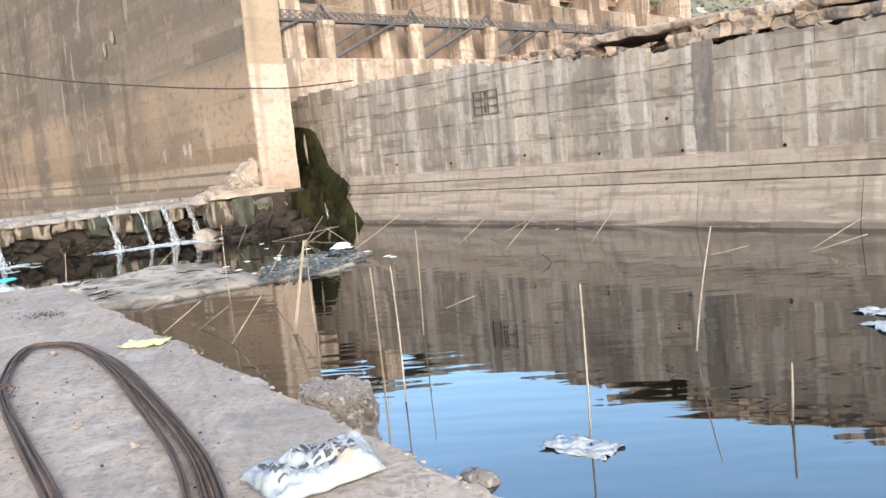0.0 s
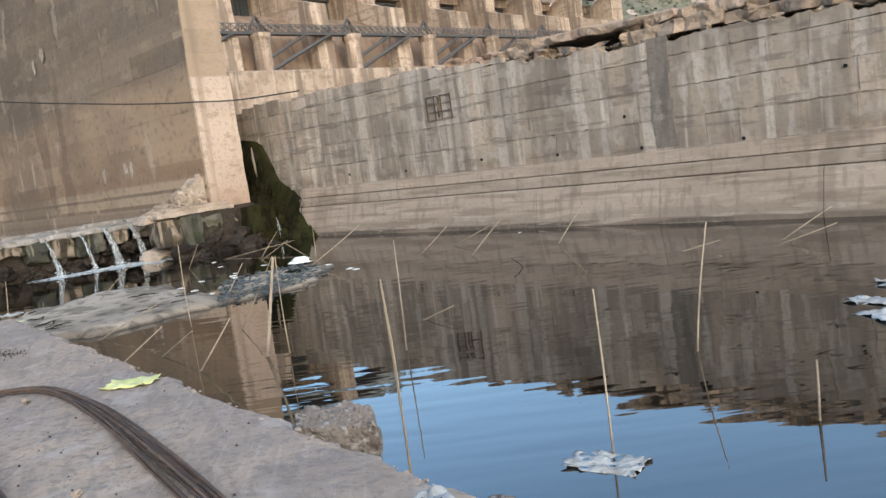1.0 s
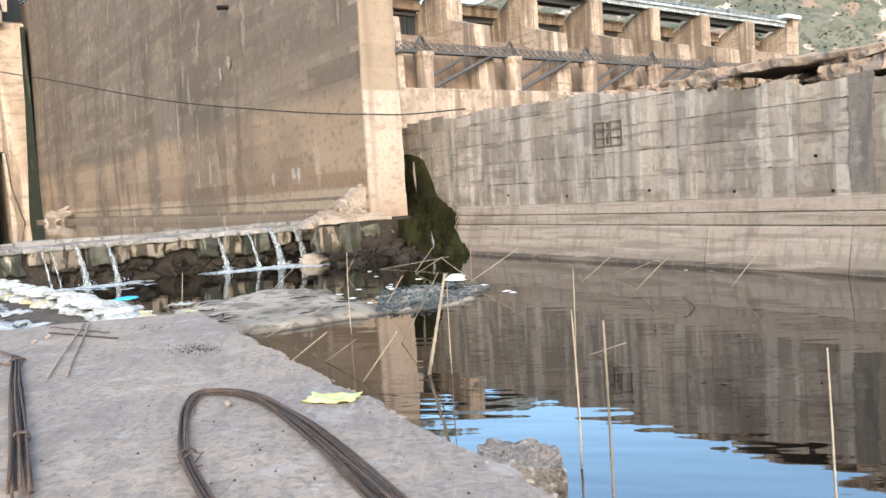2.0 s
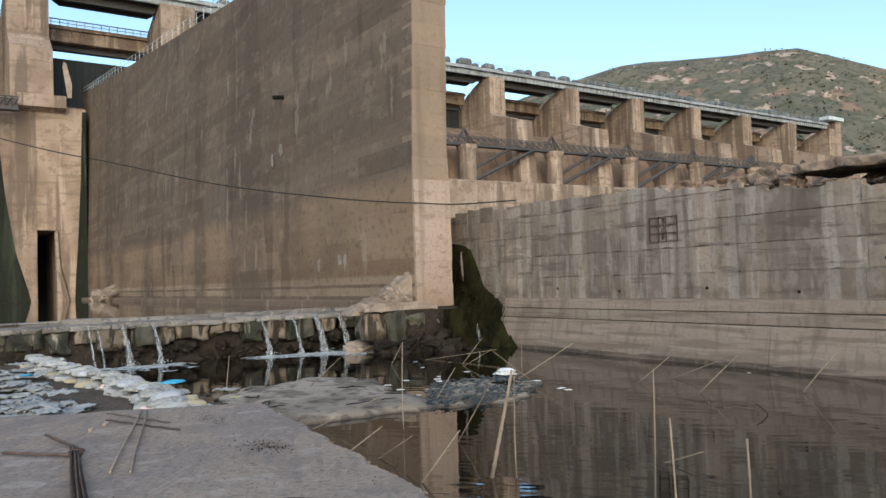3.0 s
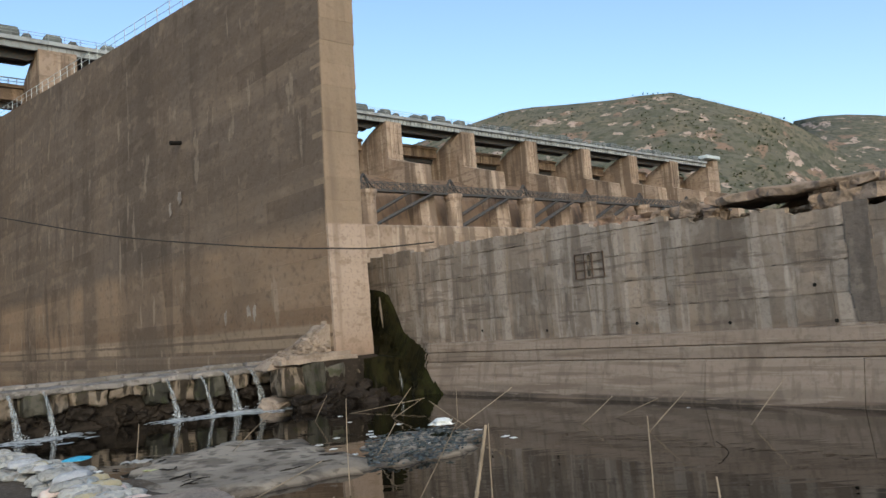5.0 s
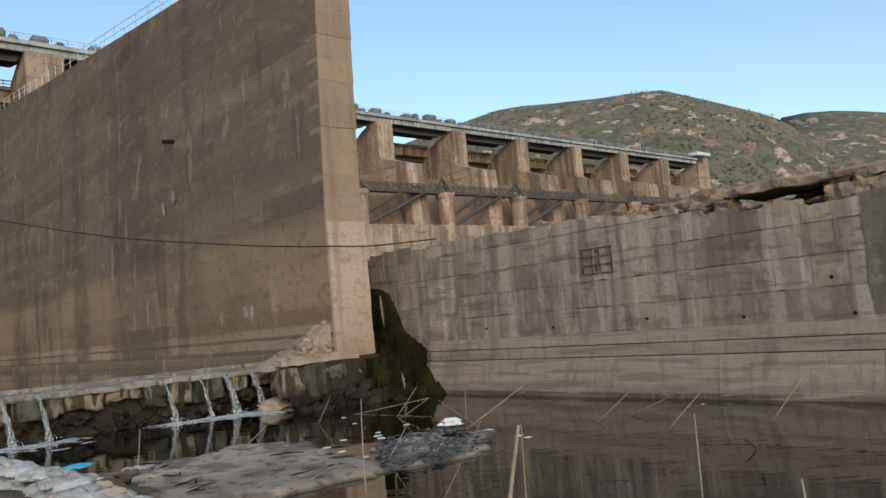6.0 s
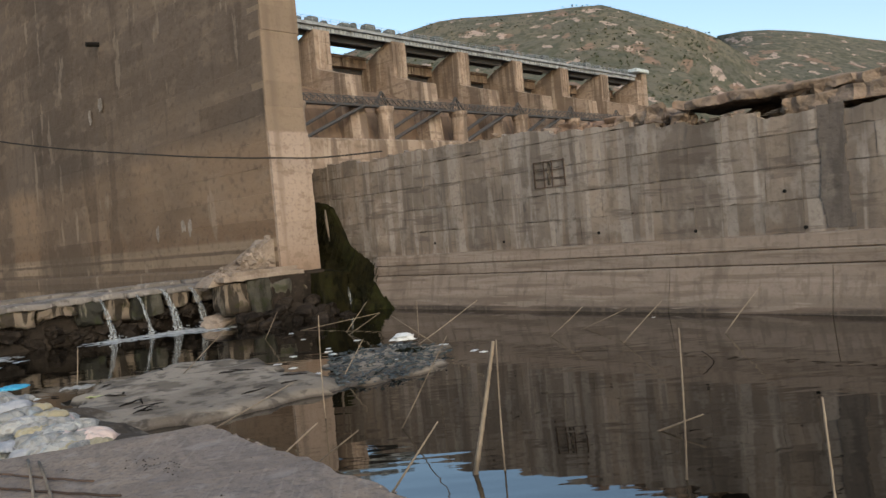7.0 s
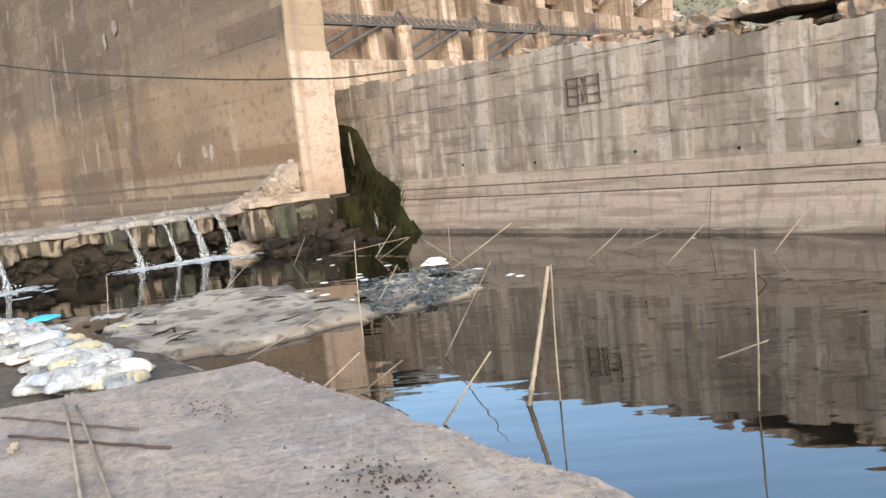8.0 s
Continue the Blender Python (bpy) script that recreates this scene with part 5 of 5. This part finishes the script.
for (ax, ay), (bx, by) in zip(ROW, ROW[1:]):
    ln, head = math.hypot(bx - ax, by - ay), math.atan2(by - ay, bx - ax)
    for k in range(int(ln / 0.3)):
        for off, z in ((-0.45, -1.5), (0.4, -1.5), (-0.12, -1.34), (0.2, -1.24)):
            if random.random() < 0.14:
                continue
            t = (k + random.uniform(-0.4, 0.4)) * 0.3 / ln
            o = off + random.gauss(0, 0.12)
            put_sack(ax + (bx - ax) * t - o * math.sin(head), ay + (by - ay) * t + o * math.cos(head), z + random.uniform(-0.05, 0.06), random.choice((None,) * 20 + ("grey", "grey", "pink", "yellow")), 1.0, head + 1.57 + random.gauss(0, 0.4))
put_sack(-25.0, 5.95, -1.02, "blue", 0.75)
for x, y, tint in ((-19.0, 5.0, "yellow"), (-18.8, 5.35, "yellow"), (-19.4, 5.5, "pink"), (-19.9, 5.1, "pink"), (-19.5, 4.6, "grey"), (-20.2, 4.5, "grey"), (-18.6, 5.1, None)):
    put_sack(x, y, -1.32, tint, 1.0)
put_sack(-32.5, 2.9, -1.2, "blue", 0.9)


def sheet(name, x, y, z, sx, sy, mat, label, category, seed, turn=0, group=""):
    """A crumpled sheet lying about, with folds and a ragged rim."""
    bm = bmesh.new()
    bmesh.ops.create_grid(bm, x_segments=16, y_segments=12, size=1)
    for v in bm.verts:
        u, w = v.co.x, v.co.y
        e = 1 + 0.3 * noise.noise((u * 2, w * 2, seed)) + 0.15 * noise.noise((u * 6, w * 6, seed))
        fold = noise.noise((u * 2.4, w * 2.4, seed + 9)) + 0.5 * noise.noise((u * 6, w * 6, seed + 2))
        v.co = Vector((u * sx * e, w * sy * e, 0.5 * min(sx, sy) * (0.42 * fold + 0.2)))
    bmesh.ops.solidify(bm, geom=bm.faces[:], thickness=0.006)
    ob = tagged(part(name, bm, mat, smooth=True), label, category, group)
    ob.matrix_world = pose(x, y, z, 0, 0, turn)
    return ob


for k in range(105):
    cx, cy, spread_x, spread_y = random.choice(((-22.0, 1.4, 0.9, 0.4), (-23.6, 2.0, 0.9, 0.45), (-25.5, 2.3, 0.9, 0.4), (-25.0, 2.7, 0.8, 0.3), (-30.0, 2.6, 1.2, 0.5), (-33.5, 2.3, 1.2, 0.4)))
    sheet("plastic_sheet", cx + random.gauss(0, spread_x), cy + random.gauss(0, spread_y), -1.5 + random.uniform(0, 0.3), random.uniform(0.25, 0.55), random.uniform(0.25, 0.45), M_WHITE_BAG, "torn white plastic sheet heaped on the mud", "plastic sheet", 300 + k, random.uniform(0, 360), "plastic heaped on the mud")
sheet("plastic_bag", -6.92, 3.38, 0.0, 0.2, 0.13, M_YELLOW, "crumpled pale yellow plastic bag on the slab edge", "plastic bag", 3, 40)
bm = lumpy((0.5, 0.28, 0.16), 17, 0.7, 4, 0.35)
bmesh.ops.transform(bm, matrix=Matrix.Translation((-25.45, 17.85, -1.86)) @ Matrix.Rotation(0.7, 4, "Z"), verts=bm.verts)
tagged(part("white_rag", bm, M_CLEAN, smooth=True), "crumpled white rag heaped on the litter bar", "rag")
sheet("floating_sheet", -5.30, 7.46, WATER_Z - 0.012, 0.42, 0.24, M_WHITE_BAG, "white plastic sheet floating on the pool", "plastic sheet", 12, 12)
for k in range(80):
    x = -3.75 + max(-1.1, min(1.3, random.gauss(0, 0.55)))
    y = 16.0 + max(-2.4, min(2.2, random.gauss(0, 1.2))) - 0.9 * (x + 3.9)
    sheet("litter_sheet", x, y, WATER_Z - 0.01, random.uniform(0.15, 0.45), random.uniform(0.12, 0.4), M_WHITE_BAG, "white plastic scrap in a floating litter raft", "litter", 20 + k, random.uniform(0, 360), "floating litter raft")
sheet("weed_clump", -23.3, 16.2, -1.9, 0.45, 0.3, M_ALGAE, "dark soaked weed clump on the litter bar", "weed", 99, 10)
sheet("white_scrap", -45.0, 4.4, 0.1, 0.5, 0.3, M_WHITE_BAG, "white plastic scrap caught on the weir crest", "litter", 77, 0)
sheet("yellow_scrap", -26.4, 8.3, -1.85, 0.35, 0.14, M_YELLOW, "flat yellow plastic scrap on the sandbar", "litter", 78, 20)
sheet("white_scrap", -28.2, 8.4, -1.8, 0.4, 0.25, M_WHITE_BAG, "white plastic scrap beside a stick", "litter", 79, 50)
put_sack(-19.78, 24.18, WATER_Z - 0.03, None, 0.35)

# litter and grit on the dark bar
bm = bmesh.new()
for k in range(1500):
    x, y = random.uniform(-25.6, -20.3), random.uniform(11.9, 17.1)
    if inside(LITTER_BAR, np.array([x]), np.array([y]))[0] < 0.05:
        continue
    s = random.uniform(0.03, 0.16)
    z = -1.9 + random.uniform(-0.03, 0.05)
    q = [bm.verts.new((x + s * random.uniform(-1, 1), y + s * random.uniform(-1, 1), z + s * random.uniform(-0.2, 0.6))) for _ in range(4)]
    for tri in ((0, 1, 2), (0, 1, 3), (1, 2, 3), (0, 2, 3)):
        bm.faces.new([q[i] for i in tri])
tagged(part("soaked_litter", bm, M_TRASH), "dark soaked litter and grit covering the bar", "litter", kind="stuff")

# ---- things on and beside the slab ----
rock = rough_box((-0.38, -0.32, -0.6), (0.38, 0.32, 0.6), 0.12, 26, 6)
for v in rock.verts:
    n = v.co * 4.2
    v.co *= 1.0 + 0.1 * noise.noise(n) + 0.07 * noise.noise(n * 3.1) + 0.04 * noise.noise(n * 8.0)
bmesh.ops.rotate(rock, matrix=Euler((0.06, -0.05, 0.75)).to_matrix(), verts=rock.verts)
top_z = max(v.co.z for v in rock.verts)
bmesh.ops.translate(rock, vec=(-7.58, 5.83, -1.08 - top_z), verts=rock.verts)
tagged(part("boulder", rock, M_BOULDER), "rough grey-brown boulder standing in the pool beside the slab", "rock")
def worn_stone(seed):
    """A smooth, water-worn cobble."""
    bm = bmesh.new()
    bmesh.ops.create_icosphere(bm, subdivisions=4, radius=0.75)
    for v in bm.verts:
        v.co *= 1 + 0.16 * noise.noise(v.co * 1.2 + Vector((seed, 0, 0))) + 0.03 * noise.noise(v.co * 5)
    return bm


for x, y, z, s in ((-5.55, 6.12, WATER_Z + 0.03, 0.3),):
    put_rock([mesh_of("stone", worn_stone(61), M_BOULDER, True)], "stone", (x, y, z), (s * 1.0, s * 0.7, s * 0.5), "smooth brown stone just above the water", "", 0.6)
put_rock(ROCKS, "stone", (-3.2, 3.36, -0.2), (0.13, 0.1, 0.09), "small dark stone at the slab edge", "", 0.6)

cement = thing("cement_sack", "white woven cement sack with worn dark print", "sack", at=(-2.97, 2.74, 0.0), turn=80)


def sack_point(u, w):
    """The top skin of a half-empty sack: boxy, with sharp folds and standing corners; u, w from -1 to 1."""
    fat = (max(0.0, 1 - abs(u) ** 5) * max(0.0, 1 - abs(w) ** 4)) ** 0.45
    fold = 0.5 - abs(noise.noise((u * 1.6 + 0.7 * w, w * 1.3 - 0.5 * u, 5.5))) * 1.7 - 0.7 * abs(noise.noise((u * 3.7, w * 3.1, 2.5))) + 0.25 * noise.noise((u * 9.0, w * 8.0, 1.0))
    x = 0.3 * u * (1 + 0.07 * w * abs(w)) + 0.018 * noise.noise((u * 3, w * 3, 8.0)) * abs(u)
    y = 0.2 * w * (1 - 0.1 * u) + 0.02 * noise.noise((u * 3, w * 3, 18.0)) * abs(w)
    return Vector((x, y, 0.012 + fat * (0.1 + 0.02 * u + 0.07 * fold) + 0.012 * (1 - fat) * max(0.0, fold)))


bm = bmesh.new()
nu, nw = 44, 30
skin = [[bm.verts.new(sack_point(2 * i / nu - 1, 2 * j / nw - 1)) for j in range(nw + 1)] for i in range(nu + 1)]
under = [[bm.verts.new((v.co.x, v.co.y, 0.0)) for v in line] for line in skin]
for i in range(nu):
    for j in range(nw):
        bm.faces.new((skin[i][j], skin[i + 1][j], skin[i + 1][j + 1], skin[i][j + 1]))
        bm.faces.new((under[i][j], under[i][j + 1], under[i + 1][j + 1], under[i + 1][j]))
for i in range(nu):
    bm.faces.new((under[i][0], under[i + 1][0], skin[i + 1][0], skin[i][0]))
    bm.faces.new((skin[i][nw], skin[i + 1][nw], under[i + 1][nw], under[i][nw]))
part("bag", bm, M_SACK, cement, smooth=True)
M_INK = surf("worn_ink", (0.05, 0.05, 0.052), [((20.0, 20.0, 20.0), 4, 0.54, 0.64, (0.26, 0.26, 0.26), 0.7)], rough=0.7, bump=())
for row in range(7):
    u = -0.78 + 0.21 * row
    w = -0.75 + random.uniform(0, 0.25)
    tall = random.choice((0.09, 0.12, 0.15))
    while w < 0.72:
        ln = random.uniform(0.05, 0.15)
        bm = bmesh.new()
        rows_ = [[bm.verts.new(sack_point(u + tall * a / 3, w + ln * b / 2) + Vector((0, 0, 0.003))) for b in range(3)] for a in range(4)]
        for a in range(3):
            for b in range(2):
                bm.faces.new((rows_[a][b], rows_[a + 1][b], rows_[a + 1][b + 1], rows_[a][b + 1]))
        part("print_bar", bm, M_INK, cement, "dark printed bar")
        w += ln + random.uniform(0.05, 0.12) + (0.3 if random.random() < 0.2 else 0)

# looped bundle of steel rods
bundle = thing("rod_bundle", "looped bundle of rusty thin steel rods on the slab", "steel rods")
LOOP = [(-1.3, 1.38), (-2.6, 1.58), (-3.76, 1.75), (-4.84, 1.87), (-6.13, 2.04), (-6.9, 2.24), (-7.55, 2.48), (-7.82, 2.72), (-7.35, 2.93), (-6.27, 2.87), (-4.77, 2.62), (-3.61, 2.38), (-2.4, 2.0), (-1.2, 1.75)]


for k in range(14):
    ph, sp = random.uniform(0, 6.28), random.uniform(-1, 1)
    line = []
    for i, (x, y) in enumerate(LOOP):
        t = i / (len(LOOP) - 1)
        wide = 0.03 + 0.11 * max(0, t - 0.62) + 0.05 * max(0, 0.3 - t)
        line.append((x + 0.01 * math.cos(ph + i), y + wide * sp * (1.6 if t > 0.62 else 1), 0.012 + 0.035 * (0.5 + 0.5 * math.sin(ph + i * 1.7)) * (1 if 0.2 < t < 0.9 else 0.4)))
    part("rod", tube(smooth_line(line), 0.0085, 5), M_ROD, bundle, smooth=True)
part("tie_wire", tube([(-6.35 + 0.02 * k, 2.09 + 0.07 * math.cos(k * 1.3), 0.03 + 0.045 * math.sin(k * 1.3)) for k in range(10)], 0.006, 5), M_ROD, bundle, "twisted binding wire")

straight = thing("rod_bundle", "straight tied bundle of rusty steel rods on the slab", "steel rods")
for k in range(11):
    off, lift, ph = 0.075 * (k / 10 - 0.5), 0.01 + 0.02 * (k % 3), random.uniform(0, 6.28)
    x0, x1 = -10.9 - random.uniform(0, 0.25), -6.4 + random.uniform(-0.2, 0.3)
    line = [(x0 + (x1 - x0) * q / 8, 1.68 - 0.48 * q / 8 + off * (1 + 0.08 * q) + 0.008 * math.sin(ph + q), lift + 0.004 * math.sin(ph + 2 * q)) for q in range(9)]
    part("rod", tube(line, 0.0095, 5), M_ROD, straight, smooth=True)
for cx, cy in ((-10.75, 1.66), (-7.6, 1.33)):
    part("tie_wire", tube([(cx + 0.006 * k, cy + 0.062 * math.cos(k * 0.9), 0.034 + 0.04 * math.sin(k * 0.9)) for k in range(15)], 0.006, 5), M_ROD, straight, "twisted binding wire")

# loose rods and poles on the slab
for (x0, y0), (x1, y1), r, name, label in (
        ((-13.28, 2.36), (-11.97, 2.84), 0.0085, "steel_rod", "straight rusty steel rod lying on the slab"),
        ((-12.73, 2.26), (-11.41, 2.81), 0.0095, "steel_rod", "straight rusty steel rod lying on the slab"),
        ((-13.2, 2.77), (-9.7, 1.80), 0.011, "bamboo_pole", "thin dusty pole lying on the slab"),
        ((-13.02, 2.80), (-9.6, 1.95), 0.011, "bamboo_pole", "thin dusty pole lying on the slab"),
        ((-11.35, 1.08), (-10.7, 1.66), 0.014, "steel_rod", "short rusty rod lying on the slab"),
        ((-12.16, 1.54), (-10.9, 1.76), 0.014, "steel_rod", "short rusty rod lying on the slab")):
    n = 9
    pts = [(x0 + (x1 - x0) * k / n, y0 + (y1 - y0) * k / n + 0.004 * math.sin(k * 0.9 + x0), r * 0.95 + 0.006 * (k % 2) * (r < 0.02)) for k in range(n + 1)]
    tagged(part(name, tube(pts, r, 7), M_ROD if "rod" in name else M_BAMBOO, smooth=True), label, "rod" if "rod" in name else "pole", "rods and poles on the slab")

# grit and dirt on the slab
bm = bmesh.new()
for cx, cy, sx, sy, count, lo, hi in ((-9.95, 3.3, 0.22, 0.1, 150, 0.004, 0.013), (-12.0, 3.35, 0.22, 0.07, 50, 0.003, 0.011), (-7.0, 2.0, 4.0, 1.0, 150, 0.003, 0.009), (-5.5, 2.5, 1.5, 0.4, 40, 0.003, 0.012), (-10.0, 3.0, 1.5, 0.7, 40, 0.003, 0.009)):
    for k in range(count):
        x, y = random.gauss(cx, sx), random.gauss(cy, sy)
        if y > 3.08 + 0.107 * (-2 - x) - 0.08 or x < -12.8:
            continue
        s = random.uniform(lo, hi)
        q = [bm.verts.new((x + s * a, y + s * b, max(-0.005, s * c))) for a, b, c in ((1.2, 0.2, -0.3), (-0.7, 0.9, -0.3), (-0.6, -1.0, -0.3), (0.1, 0.0, 0.9))]
        for tri in ((0, 1, 2), (0, 1, 3), (1, 2, 3), (0, 2, 3)):
            bm.faces.new([q[i] for i in tri])
tagged(part("grit", bm, M_ROCK), "dark crumbs of earth and grit on the slab", "grit", kind="stuff")
for x, y, s in ((-7.35, 2.72, 0.05), (-4.9, 2.2, 0.04), (-4.2, 2.3, 0.035), (-12.4, 2.2, 0.05), (-12.1, 2.0, 0.05), (-5.0, 2.75, 0.03)):
    put_rock(PALE, "pebble", (x, y, s * 0.35), (s, s * 0.8, s * 0.6), "small pale pebble on the slab", "pebbles on the slab")

# broken bits along the slab edge
bits = []
for k in range(110):
    x = random.uniform(-12.7, -1.5)
    y = 3.08 + 0.107 * (-2.0 - x) + random.uniform(-0.05, 0.1)
    r = random.uniform(0.006, 0.028)
    bits.append(((x, y, -0.012 - 0.6 * max(0, y - 3.08 - 0.107 * (-2.0 - x))), (r * 1.3, r, r * 0.6)))
join_stones("edge_chips", bits, M_SLAB, "crumbled concrete chips along the slab edge")

# driftwood and scraps on the sandbar and in the shallows
for k in range(22):
    x, y = random.uniform(-28.5, -21.5), random.uniform(7.6, 12.4)
    if k > 14:
        x, y = random.uniform(-33, -26), random.uniform(13.5, 18.5)
    a, ln = random.uniform(0, 3.14), random.uniform(0.25, 0.9)
    z = float(heights(np.array([[x]]), np.array([[y]]))[0, 0])
    z = max(z, WATER_Z) + 0.02
    pts = [(x + ln * (q - 2) / 4 * math.cos(a) + 0.012 * math.sin(q * 2 + k), y + ln * (q - 2) / 4 * math.sin(a), z + 0.012 * (q % 2)) for q in range(5)]
    tagged(part("driftwood", tube(pts, [0.012, 0.022, 0.02, 0.016, 0.008], 6), M_ROCK, smooth=True), "dark wet piece of driftwood on the sandbar", "driftwood", "driftwood on the sandbar")
for k in range(16):
    x, y = random.choice(((-22.5, 16.8), (-26.5, 15.5), (-30, 17.5), (-27.5, 8.0), (-25, 12.8)))
    x, y = x + random.gauss(0, 0.9), y + random.gauss(0, 0.6)
    z = max(float(heights(np.array([[x]]), np.array([[y]]))[0, 0]), WATER_Z)
    sheet("white_scrap", x, y, z, random.uniform(0.06, 0.16), random.uniform(0.05, 0.11), M_CLEAN, "small white plastic scrap by the water", "litter", 200 + k, random.uniform(0, 360), "scraps by the water")
